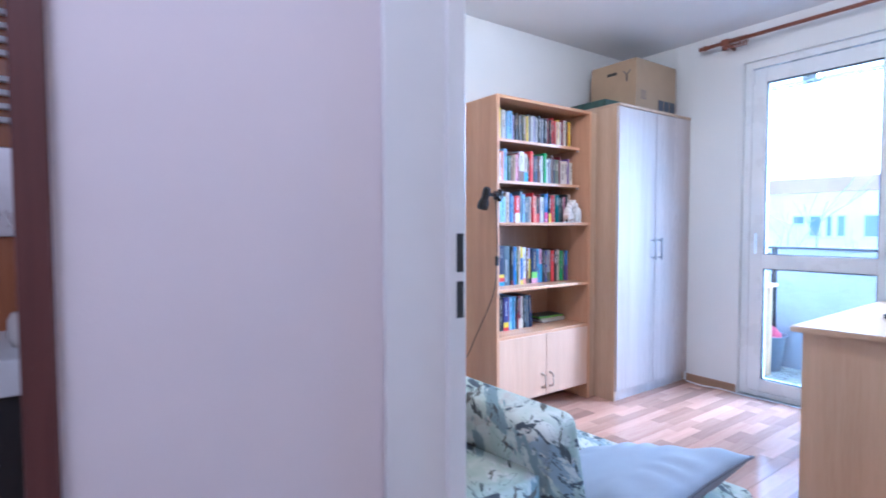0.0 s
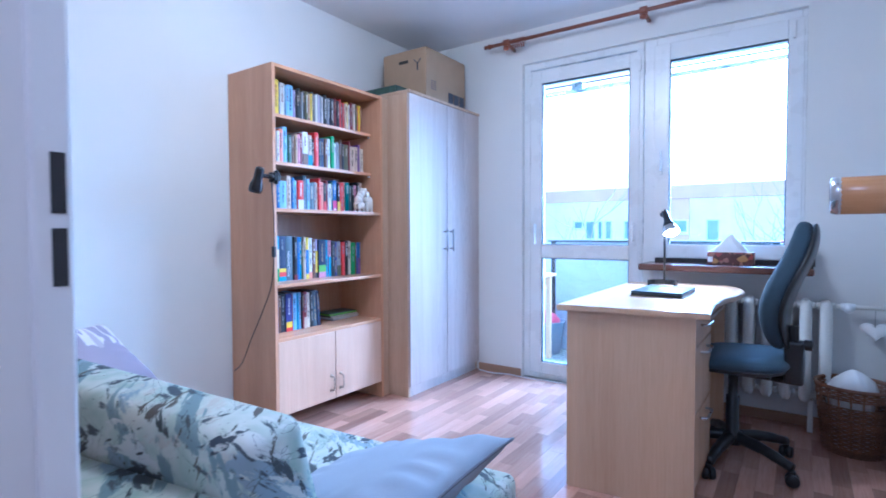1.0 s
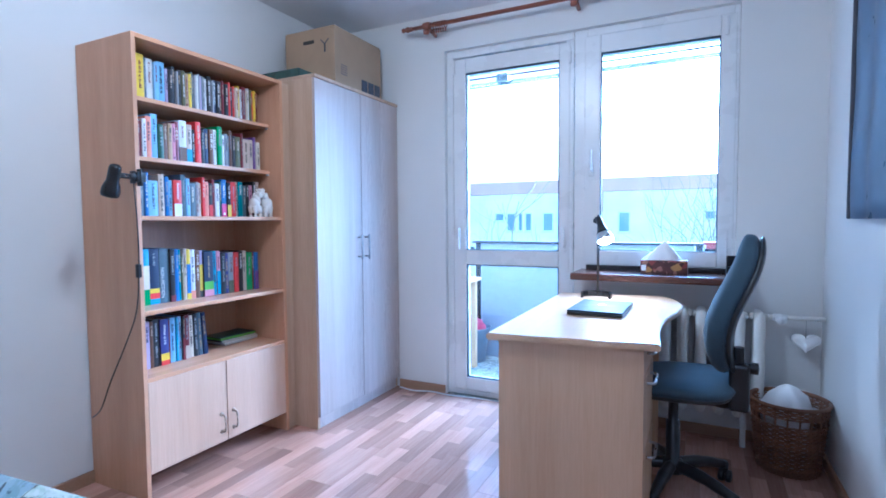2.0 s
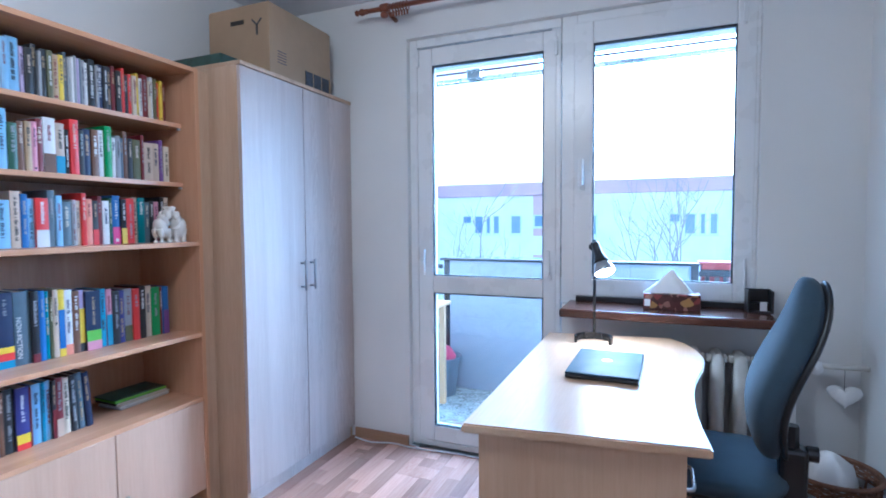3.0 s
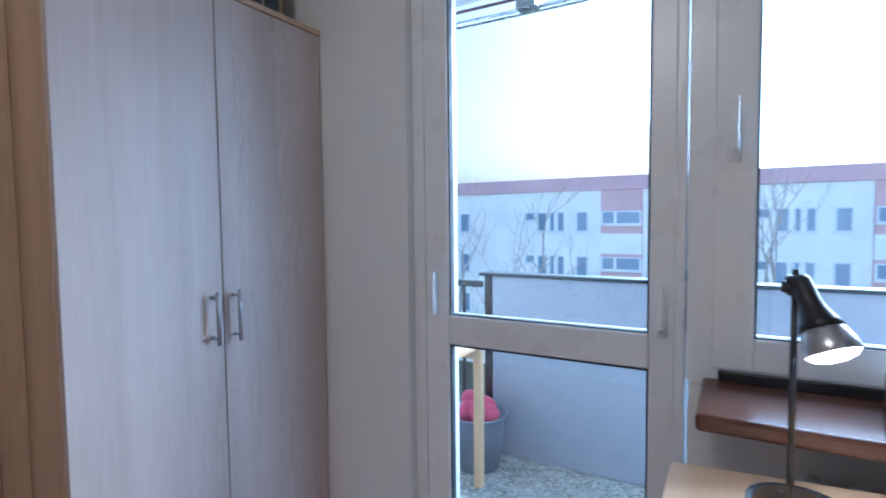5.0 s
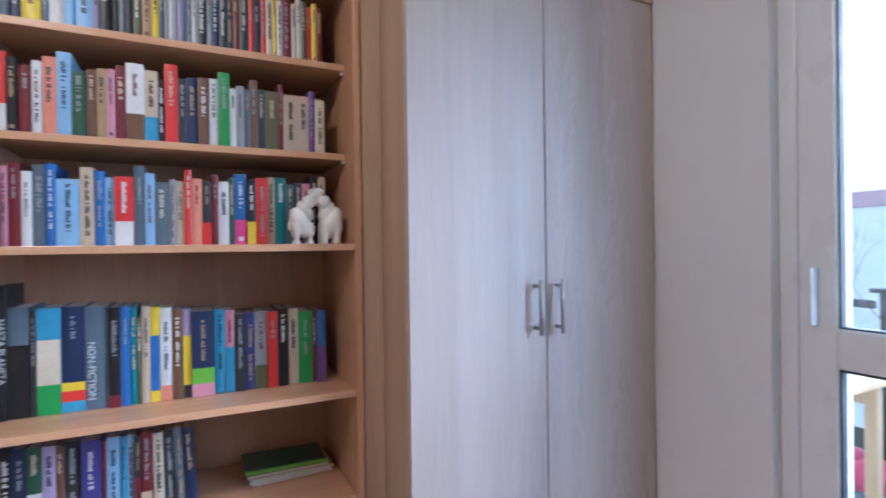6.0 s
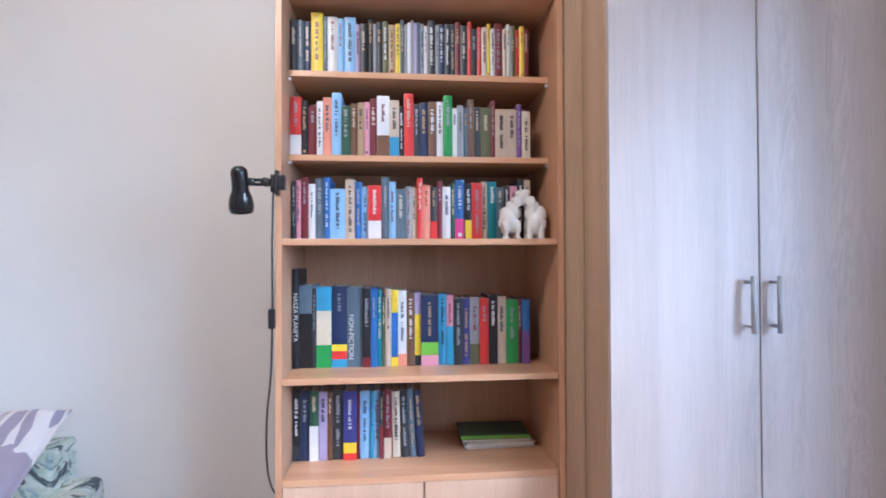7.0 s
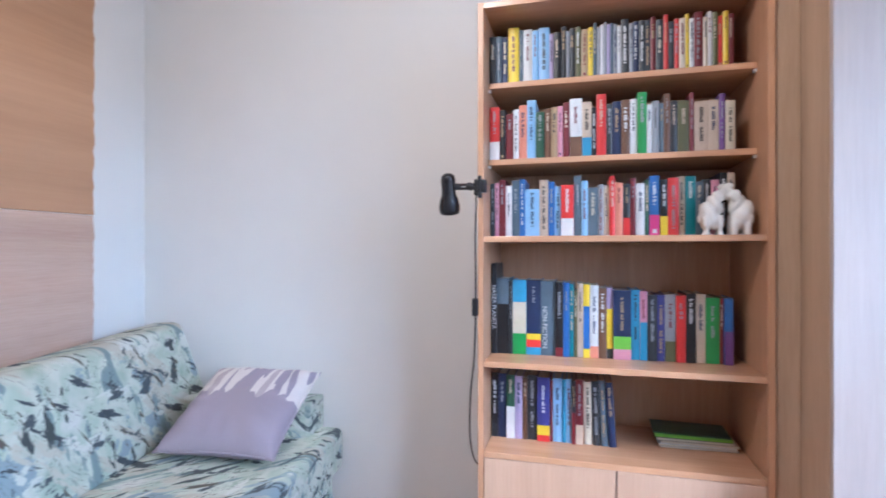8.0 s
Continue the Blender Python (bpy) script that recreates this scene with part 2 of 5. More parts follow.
glass, nt, b = material("window_glass", 0.0)
b.inputs["Transmission Weight"].default_value, b.inputs["IOR"].default_value = 1.0, 1.45
b.inputs["Base Color"].default_value = (0.97, 0.99, 1.0, 1)
M["glass"] = glass
darkglass, nt, b = material("dark_window_pane", 0.08)
b.inputs["Base Color"].default_value = (0.21, 0.28, 0.38, 1)
M["darkglass"] = darkglass
bulb, nt, b = material("lit_bulb", 0.5)
b.inputs["Emission Color"].default_value, b.inputs["Emission Strength"].default_value = (1.0, 0.93, 0.82, 1), 25.0
M["bulb"] = bulb


# ---- mesh helpers ----
def part(name, bm, mat, parent=None, label="", smooth=False):
    me = bpy.data.meshes.new(name)
    bmesh.ops.recalc_face_normals(bm, faces=bm.faces)
    if smooth:
        for f in bm.faces:
            f.smooth = True
    bm.to_mesh(me)
    bm.free()
    me.materials.append(mat)
    ob = new(name, me)
    ob.parent = parent
    if label:
        ob["label"] = label
    return ob


def empty(name, at=(0, 0, 0), rz=0.0):
    ob = new(name)
    ob.empty_display_size = 0.05
    ob.matrix_world = pose(*at, 0, 0, rz)
    return ob


def box(bm, x0, x1, y0, y1, z0, z1, bevel=0.0, seg=2):
    one = bmesh.ops.create_cube(bm, size=1.0, matrix=Matrix.LocRotScale(((x0 + x1) / 2, (y0 + y1) / 2, (z0 + z1) / 2), None, (abs(x1 - x0), abs(y1 - y0), abs(z1 - z0))))
    if bevel:
        edges = {e for v in one["verts"] for e in v.link_edges}
        bmesh.ops.bevel(bm, geom=list(edges), offset=bevel, segments=seg, affect="EDGES", profile=0.5)
    return bm


def boxed(*a, bevel=0.0, seg=2):
    return box(bmesh.new(), *a, bevel=bevel, seg=seg)


def lathe(bm, profile, m=Matrix(), n=24, cap=True):
    """Turns (radius, height) pairs round z, placed by m."""
    rings = []
    for r, z in profile:
        rings.append([bm.verts.new(m @ Vector((r * math.cos(2 * math.pi * k / n), r * math.sin(2 * math.pi * k / n), z))) for k in range(n)])
    for a, b2 in zip(rings, rings[1:]):
        for k in range(n):
            bm.faces.new((a[k], a[(k + 1) % n], b2[(k + 1) % n], b2[k]))
    if cap:
        for ring in (rings[0], rings[-1]):
            if (ring[0].co - ring[n // 2].co).length > 1e-5:
                bm.faces.new(ring)
    return bm


def rod_between(bm, a, b2, r, n=12, r2=None):
    a, b2 = Vector(a), Vector(b2)
    m = Matrix.Translation(a) @ (b2 - a).to_track_quat("Z", "Y").to_matrix().to_4x4()
    return lathe(bm, [(r, 0), (r if r2 is None else r2, (b2 - a).length)], m, n)


def tube(bm, pts, r, n=8):
    """A round tube along points, with a smooth course."""
    pts = [Vector(p) for p in pts]
    rings = []
    for i, p in enumerate(pts):
        d = (pts[min(i + 1, len(pts) - 1)] - pts[max(i - 1, 0)]).normalized()
        q = d.to_track_quat("Z", "Y").to_matrix()
        rr = r[i] if isinstance(r, (list, tuple)) else r
        rings.append([bm.verts.new(p + q @ Vector((rr * math.cos(2 * math.pi * k / n), rr * math.sin(2 * math.pi * k / n), 0))) for k in range(n)])
    for a, b2 in zip(rings, rings[1:]):
        for k in range(n):
            bm.faces.new((a[k], a[(k + 1) % n], b2[(k + 1) % n], b2[k]))
    bm.faces.new(rings[0])
    bm.faces.new(rings[-1])
    return bm


def smooth_path(pts, steps=6):
    """Catmull-Rom through the points."""
    p = [Vector(q) for q in pts]
    p = [p[0] * 2 - p[1]] + p + [p[-1] * 2 - p[-2]]
    out = []
    for i in range(1, len(p) - 2):
        for k in range(steps):
            t = k / steps
            out.append(0.5 * (2 * p[i] + (p[i + 1] - p[i - 1]) * t + (2 * p[i - 1] - 5 * p[i] + 4 * p[i + 1] - p[i + 2]) * t * t + (3 * p[i] - p[i - 1] - 3 * p[i + 1] + p[i + 2]) * t ** 3))
    return out + [p[-2]]


def slab(bm, outline, z0, z1, bevel=0.0):
    """A flat plate from an outline in x and y."""
    f = bm.faces.new([bm.verts.new((x, y, z0)) for x, y in outline])
    up = bmesh.ops.extrude_face_region(bm, geom=[f])
    bmesh.ops.translate(bm, verts=[v for v in up["geom"] if isinstance(v, bmesh.types.BMVert)], vec=(0, 0, z1 - z0))
    if bevel:
        bmesh.ops.bevel(bm, geom=[e for e in bm.edges if abs(e.verts[0].co.z - e.verts[1].co.z) < 1e-6], offset=bevel, segments=2, affect="EDGES")
    return bm


def structure(name, bm, mat, label, category):
    return tagged(part(name, bm, mat), label, category, kind="structure")


# ---- shell of the room: left wall x 0, window wall y 1.71 ----
LX, RX, WY, BY, CZ = 0.0, 2.93, 1.71, -1.66, 2.47
structure("wall_west", boxed(-0.15, LX, BY - 0.15, WY + 0.28, 0, CZ), M["wall"], "plain white painted wall behind the bookcase", "wall")
structure("wall_east", boxed(RX, RX + 0.15, -1.43, WY + 0.28, 0, CZ), M["wall"], "plain white painted side wall by the desk", "wall")
bm = bmesh.new()
for a in ((LX, 0.90, 0, CZ), (2.56, RX, 0, CZ), (0.90, 2.56, 2.235, CZ), (1.735, 2.56, 0, 0.845)):
    box(bm, a[0], a[1], WY, WY + 0.28, a[2], a[3])
structure("wall_north", bm, M["wall"], "white painted window wall with balcony door opening", "wall")
structure("wall_south", boxed(LX, 1.75, BY - 0.15, BY, 0, CZ), M["wall"], "white painted wall behind the sofa", "wall")
ceiling_bm = boxed(-0.15, RX + 0.15, -3.0, WY + 0.28, CZ, CZ + 0.15)
structure("ceiling", ceiling_bm, M["ceiling"], "plain white painted ceiling", "ceiling")
# hall side: wall stub with the door jamb, the far hall walls and the kitchen opening
structure("wall_hall_west", boxed(1.75, 1.866, -1.985, -1.44, 0, CZ), M["hall_wall"], "pinkish painted hall wall beside the door", "wall")
structure("wall_hall_lintel", boxed(1.866, RX, -1.56, -1.44, 2.06, CZ), M["hall_wall"], "painted wall above the room door", "wall")
structure("wall_hall_east", boxed(RX, RX + 0.15, -3.0, -1.43, 0, CZ), M["hall_wall"], "pinkish painted hall side wall", "wall")
structure("wall_door_side", boxed(2.745, RX, -1.56, -1.44, 0, 2.06), M["hall_wall"], "painted wall strip beside the door hinge", "wall")
structure("wall_hall_south", boxed(-0.15, RX + 0.15, -3.15, -3.0, 0, CZ), M["hall_wall"], "pinkish painted wall at the hall end", "wall")
structure("wall_kitchen_west", boxed(-0.15, 0.0, -3.0, BY - 0.15, 0, CZ), M["hall_wall"], "painted kitchen side wall", "wall")
structure("hall_floor", boxed(-0.15, RX + 0.15, -3.0, BY, -0.12, -0.004), M["baseboard"], "brown hall floor", "floor")

door_case = tagged(empty("door_frame_1", (1.872, -1.5, 0)), "white lacquered door frame with two dark latch slots", "door frame", kind="structure")


def at_world(ob, parent):
    """Keeps a part's world coordinates under a placed parent."""
    ob.matrix_parent_inverse = parent.matrix_world.inverted()
    return ob


def wpart(name, bm, mat, parent, label="", smooth=False):
    return at_world(part(name, bm, mat, parent, label, smooth), parent)


bpy.context.view_layer.update()
bm = bmesh.new()
box(bm, 1.866, 1.878, -1.57, -1.425, 0, 2.05, 0.003)
box(bm, 1.862, 1.886, -1.455, -1.415, 0, 2.05, 0.005)
wpart("jamb", bm, M["door_frame"], door_case)
bm = bmesh.new()
box(bm, 2.735, 2.747, -1.60, -1.425, 0, 2.05, 0.003)
wpart("jamb", bm, M["door_frame"], door_case)
wpart("head", boxed(1.878, 2.735, -1.60, -1.425, 2.038, 2.05), M["door_frame"], door_case)
for z0, z1 in ((0.993, 1.056), (1.072, 1.138)):
    wpart("latch_slot", boxed(1.879, 1.8875, -1.437, -1.423, z0, z1), M["black"], door_case, "dark latch slot")

# the open door leaf, close to the side wall
door = tagged(empty("door_1", (2.735, -1.42, 0), 0), "open white room door with a wooden cylinder knob", "door", kind="structure")
bpy.context.view_layer.update()
wpart("leaf", boxed(2.705, 2.745, -1.415, -0.62, 0.01, 2.03, bevel=0.003), M["door_frame"], door)
bm = bmesh.new()
lathe(bm, [(0.026, 0), (0.026, 0.006), (0.011, 0.008), (0.011, 0.03), (0.017, 0.034), (0.017, 0.046), (0.013, 0.047), (0.013, 0.056)], pose(2.712, -0.72, 1.10, 0, -90, 0), 24)
wpart("knob_neck", bm, M["chrome"], door, "chrome knob neck", True)
bm = bmesh.new()
lathe(bm, [(0.012, 0.054), (0.023, 0.055), (0.0265, 0.062), (0.0265, 0.121), (0.025, 0.125), (0.020, 0.125)], pose(2.712, -0.72, 1.10, 0, -90, 0), 32)
knob = wpart("knob", bm, M["knobwood"], door, "varnished wooden cylinder knob", True)
bm = bmesh.new()
lathe(bm, [(0.0265, 0.120), (0.0268, 0.125), (0.0250, 0.132), (0.019, 0.133), (0.016, 0.126), (0.0, 0.124)], pose(2.712, -0.72, 1.10, 0, -90, 0), 24)
wpart("knob_ring", bm, M["chrome"], door, "polished metal end ring", True)

# kitchen glimpsed past the brown frame
frame2 = tagged(empty("door_frame_2", (1.80, -2.0, 0)), "dark brown wooden kitchen door frame", "door frame", kind="structure")
bpy.context.view_layer.update()
bm = boxed(1.74, 1.876, -2.014, -1.986, 0, 2.1, bevel=0.004)
box(bm, 1.876, 1.884, -2.016, -1.984, 0, 2.1, 0.003)
wpart("post", bm, M["brown_frame"], frame2)
cup = tagged(empty("kitchen_cabinet", (0.5, -2.15, 0)), "orange wooden kitchen cabinet with white slatted rack", "cabinet")
bpy.context.view_layer.update()
wpart("body", boxed(0.3, 0.8, -2.9, -1.85, 0, 0.70, bevel=0.004), M["black"], cup, "dark lower cupboard")
wpart("worktop", boxed(0.28, 0.82, -2.9, -1.84, 0.70, 0.80, bevel=0.006), M["paper"], cup, "pale worktop")
wpart("back_panel", boxed(0.28, 0.31, -2.9, -1.84, 0.80, 2.2), M["kitchen"], cup, "orange wooden back panel")
wpart("grey_panel", boxed(0.31, 0.33, -2.6, -1.88, 1.12, 1.42, bevel=0.004), M["chrome"], cup, "grey metal panel")
for k in range(8):
    z = 1.50 + 0.045 * k + (0.04 if k > 3 else 0)
    wpart("slat", boxed(0.31, 0.34, -2.6, -1.88, z, z + 0.018, bevel=0.003), M["paper"], cup, "white slat")
bm = bmesh.new()
lathe(bm, [(0.0, 0), (0.05, 0), (0.062, 0.03), (0.06, 0.08), (0.05, 0.10), (0.0, 0.105)], pose(0.62, -2.08, 0.80), 20)
tagged(part("sugar_bowl", bm, M["porcelain"], smooth=True), "small white bowl standing on the kitchen worktop", "bowl")

# ---- windows and balcony door ----
FY = 1.742


def sash(thing, x0, x1, z0, z1, gx0, gx1, panes, depth=0.07, front=FY):
    """A sash with square mitred members round its panes."""
    bars = [("stile", x0, gx0, z0, z1), ("stile", gx1, x1, z0, z1)]
    edges = [z0] + [z for p in panes for z in p] + [z1]
    for a, b2 in zip(edges[0::2], edges[1::2]):
        bars.append(("rail", gx0, gx1, a, b2))
    for name, a, b2, c, d in bars:
        wpart(name, boxed(a, b2, front, front + depth, c, d, bevel=0.006), M["pvc"], thing)
    for a, b2 in panes:
        bm = bmesh.new()
        for q in ((gx0, gx1, b2 - 0.006, b2), (gx0, gx1, a, a + 0.004), (gx0, gx0 + 0.005, a, b2), (gx1 - 0.005, gx1, a, b2)):
            box(bm, q[0], q[1], front + 0.006, front + 0.03, q[2], q[3])
        wpart("seal", bm, M["seal"], thing, "black rubber seal")
        g = wpart("pane", boxed(gx0, gx1, front + 0.032, front + 0.036, a, b2), M["glass"], thing)
        g.visible_shadow = False


def lever(thing, x, z, tilt=0.0):
    bm = boxed(x - 0.014, x + 0.014, FY - 0.008, FY, z - 0.035, z + 0.035, bevel=0.004)
    rod_between(bm, (x, FY, z), (x, FY - 0.04, z), 0.009)
    box(bm, x - 0.010, x + 0.010, FY - 0.052, FY - 0.036, z - 0.012, z + 0.115, 0.005)
    wpart("handle", bm, M["pvc"], thing, "white lever handle")


bdoor = tagged(empty("door_2", (1.33, FY, 0)), "white plastic balcony door with two glass panes", "balcony door", kind="structure")
win = tagged(empty("window_1", (2.15, FY, 0.85)), "white plastic window above a dark sill", "window", kind="structure")
bpy.context.view_layer.update()
for name, q in (("frame_post", (0.90, 0.945, 0.0, 2.235)), ("frame_head", (0.945, 1.722, 2.19, 2.235)), ("threshold", (0.945, 1.722, 0.0, 0.032)), ("frame_post", (1.676, 1.722, 0.032, 2.19))):
    wpart(name, boxed(q[0], q[1], FY + 0.004, FY + 0.085, q[2], q[3], bevel=0.004), M["pvc"], bdoor)
sash(bdoor, 0.948, 1.700, 0.034, 2.180, 1.034, 1.636, [(0.118, 0.862), (0.957, 2.088)])
lever(bdoor, 1.668, 0.99)
wpart("pull", boxed(0.985, 0.995, FY - 0.03, FY, 0.96, 1.10, bevel=0.004), M["pvc"], bdoor)
for name, q in (("frame_post", (1.726, 1.80, 0.845, 2.235)), ("frame_post", (2.535, 2.56, 0.845, 2.235)), ("frame_head", (1.80, 2.535, 2.19, 2.235)), ("frame_foot", (1.80, 2.535, 0.845, 0.895))):
    wpart(name, boxed(q[0], q[1], FY + 0.004, FY + 0.085, q[2], q[3], bevel=0.004), M["pvc"], win)
sash(win, 1.782, 2.548, 0.885, 2.195, 1.874, 2.473, [(0.968, 2.092)])
lever(win, 1.825, 1.43)
for x, z in ((0.955, 2.13), (1.700, 2.10), (2.50, 2.13)):
    wpart("hinge", boxed(x - 0.008, x + 0.008, FY - 0.016, FY, z - 0.045, z + 0.045, bevel=0.004), M["pvc"], win if x > 1.75 else bdoor)

sill = tagged(part("window_sill", boxed(1.765, 2.605, 1.465, 1.752, 0.822, 0.860, bevel=0.010, seg=3), M["walnut"]), "glossy dark brown wooden window sill board", "window sill", kind="structure")
tagged(part("sill_gap_strip", boxed(1.80, 2.53, 1.728, 1.742, 0.860, 0.885, bevel=0.003), M["black"]), "dark strip along the window foot", "trim", kind="structure")

wpart("strap", boxed(2.512, 2.522, FY - 0.012, FY - 0.002, 0.915, 1.08, bevel=0.003), M["pvc"], win, "white tilt strap")

# baseboards
for k, q in enumerate(((LX + 0.0, 0.015, BY, 0.0), (0.546, 0.895, WY - 0.015, WY), (1.74, RX, WY - 0.015, WY), (RX - 0.015, RX, -1.43, WY - 0.015))):
    structure("baseboard_%d" % (k + 1), boxed(q[0], q[1], q[2], q[3], 0, 0.055, bevel=0.004), M["baseboard"], "brown wooden baseboard", "baseboard")

# ---- curtain rod ----
rod = tagged(empty("curtain_rod", (1.7, 1.60, 2.36)), "cherry wooden curtain rod without curtains", "curtain rod")
bpy.context.view_layer.update()
RZ, RY = 2.362, 1.585
bm = bmesh.new()
rod_between(bm, (0.72, RY, RZ), (2.86, RY, RZ), 0.0125, 16)
wpart("pole", bm, M["rod"], rod, smooth=True)
bm = bmesh.new()
lathe(bm, [(0.0, 0), (0.012, 0.004), (0.016, 0.014), (0.009, 0.024), (0.016, 0.034), (0.019, 0.045), (0.013, 0.06), (0.013, 0.08)], pose(0.66, RY, RZ, 0, 90, 0), 18)
wpart("finial", bm, M["rod"], rod, smooth=True)
for x in (0.84, 1.755, 2.70):
    bm = bmesh.new()
    lathe(bm, [(0.022, -0.022), (0.024, -0.015), (0.024, 0.015), (0.022, 0.022)], pose(x, RY, RZ, 0, 90, 0), 18)
    rod_between(bm, (x, RY, RZ), (x, WY, RZ - 0.02), 0.012, 12)
    lathe(bm, [(0.0, 0.0), (0.018, 0.004), (0.022, 0.018), (0.012, 0.032), (0, 0.036)], pose(x, RY - 0.005, RZ - 0.052), 14)
    wpart("bracket", bm, M["rod"], rod, smooth=True)
for k in range(7):
    x = 0.875 + 0.016 * k
    bm = bmesh.new()
    pts = [(x + 0.003 * math.sin(k), RY + 0.021 * math.cos(a), RZ - 0.006 + 0.021 * math.sin(a)) for a in [2 * math.pi * j / 14 for j in range(15)]]
    tube(bm, pts, 0.0035, 6)
    box(bm, x - 0.004, x + 0.004, RY - 0.004, RY + 0.004, RZ - 0.05, RZ - 0.026)
    wpart("ring", bm, M["rod"], rod, smooth=True)

# ---- bookcase ----
BX, B0, B1, BH, T = 0.378, -0.018, 0.800, 1.897, 0.018
SHELF_TOP = [1.670, 1.422, 1.172, 0.784, 0.505]
bookcase = tagged(empty("bookcase", (0.17, 0.41, 0)), "tall beech bookcase with five full shelves and two lower doors", "bookcase")
bpy.context.view_layer.update()
wpart("side_panel", boxed(0.004, BX, B0, B0 + T, 0, BH, bevel=0.0015), M["beech"], bookcase)
wpart("side_panel", boxed(0.004, BX, B1 - T, B1, 0, BH, bevel=0.0015), M["beech"], bookcase)
wpart("top_panel", boxed(0.004, BX - 0.002, B0 + T, B1 - T, BH - T, BH, bevel=0.0015), M["beech_y"], bookcase)
wpart("back_panel", boxed(0.004, 0.010, B0 + T, B1 - T, 0.08, BH - T), M["beech"], bookcase)
for k, z in enumerate(SHELF_TOP):
    front = 0.296 if k < 2 else BX - 0.002
    wpart("shelf", boxed(0.010, front, B0 + T + 0.001, B1 - T - 0.001, z - T, z, bevel=0.0015), M["beech_y"], bookcase)
    if k < 2:
        for y in (B0 + T + 0.004, B1 - T - 0.004):
            wpart("shelf_pin", boxed(front - 0.02, front - 0.008, y - 0.004, y + 0.004, z - T - 0.008, z - T), M["pvc"], bookcase)
wpart("plinth", boxed(0.03, 0.046, B0 + T, B1 - T, 0, 0.10), M["beech_y"], bookcase)
wpart("bottom_panel", boxed(0.010, BX - 0.022, B0 + T, B1 - T, 0.10, 0.118), M["beech_y"], bookcase)
mid = (B0 + B1) / 2
for y0, y1, hy in ((B0 + T + 0.002, mid - 0.002, mid - 0.035), (mid + 0.002, B1 - T - 0.002, mid + 0.035)):
    d = wpart("door", boxed(BX - 0.020, BX - 0.002, y0, y1, 0.102, 0.486, bevel=0.002), M["beech_door"], bookcase)
    bm = bmesh.new()
    tube(bm, smooth_path([(BX - 0.004, hy, 0.155), (BX + 0.022, hy, 0.16), (BX + 0.026, hy, 0.195), (BX + 0.022, hy, 0.23), (BX - 0.004, hy, 0.235)], 5), 0.005, 8)
    for z in (0.153, 0.237):
        lathe(bm, [(0.010, 0), (0.010, 0.005), (0.006, 0.008)], pose(BX - 0.003, hy, z, 0, 90, 0), 12)
    wpart("handle", bm, M["bronze"], d, "warm metal bow handle", True)

# ---- wardrobe ----
WX, W0, W1, WH = 0.543, 0.865, 1.703, 1.933
wardrobe = tagged(empty("wardrobe", (0.27, 1.28, 0)), "tall two-door wardrobe in pale ash veneer", "wardrobe")
bpy.context.view_layer.update()
for y0 in (W0, W1 - T):
    wpart("side_panel", boxed(0.004, WX - 0.019, y0, y0 + T, 0, WH - T, bevel=0.0015), M["oak_side"], wardrobe, "brown oak side panel")
wpart("top_panel", boxed(0.004, WX + 0.004, W0 - 0.002, W1 + 0.002, WH - T, WH, bevel=0.002), M["oak_side"], wardrobe)
wpart("back_panel", boxed(0.004, 0.010, W0 + T, W1 - T, 0.05, WH - T), M["oak_side"], wardrobe)
wpart("plinth", boxed(WX - 0.05, WX - 0.022, W0 + T, W1 - T, 0, 0.065), M["ash"], wardrobe)
wmid = (W0 + W1) / 2 - 0.004
for y0, y1, hy in ((W0 + 0.001, wmid - 0.002, wmid - 0.040), (wmid + 0.002, W1 - 0.001, wmid + 0.033)):
    d = wpart("door", boxed(WX - 0.018, WX, y0, y1, 0.068, WH - T - 0.003, bevel=0.002), M["ash"], wardrobe)
    bm = bmesh.new()
    rod_between(bm, (WX + 0.030, hy, 0.917), (WX + 0.030, hy, 1.067), 0.006, 12)
    for z in (0.934, 1.050):
        rod_between(bm, (WX, hy, z), (WX + 0.030, hy, z), 0.005, 10)
    wpart("handle", bm, M["satin_steel"], d, "brushed steel bar handle", True)

# added cover in the side's oak, so the gap doesn't render dark
wpart("filler_panel", boxed(0.004, 0.366, 0.804, W0 - 0.001, 0, BH - 0.004, bevel=0.0015), M["oak_side"], wardrobe, "added brown oak cover over the dark gap")

# boxes on top
carton = tagged(empty("cardboard_box", (0.3, 1.35, WH)), "large brown cardboard box on top of the wardrobe", "box")
bpy.context.view_layer.update()
bm = boxed(0.13, 0.50, 1.10, 1.58, WH + 0.002, WH + 0.335, bevel=0.004)
wpart("body", bm, M["card"], carton)
wpart("flap", boxed(0.135, 0.315, 1.105, 1.575, WH + 0.335, WH + 0.340), M["card"], carton)
wpart("flap", boxed(0.317, 0.495, 1.105, 1.575, WH + 0.335, WH + 0.341), M["card"], carton)
wpart("hand_hole", boxed(0.27, 0.35, 1.097, 1.103, WH + 0.255, WH + 0.275, bevel=0.002), M["black"], carton, "dark hand hole")
bm = boxed(0.424, 0.434, 1.098, 1.101, WH + 0.195, WH + 0.245)
for a in (-1, 1):
    rod_between(bm, (0.429, 1.0995, WH + 0.240), (0.429 + a * 0.028, 1.0995, WH + 0.268), 0.0035, 6)
wpart("print", bm, M["print"], carton, "dark forked printed mark")
for k in range(5):
    wpart("print_line", boxed(0.4995, 0.5012, 1.155, 1.215, WH + 0.075 + 0.013 * k, WH + 0.079 + 0.013 * k), M["pillow_dark"], carton, "line of small print")
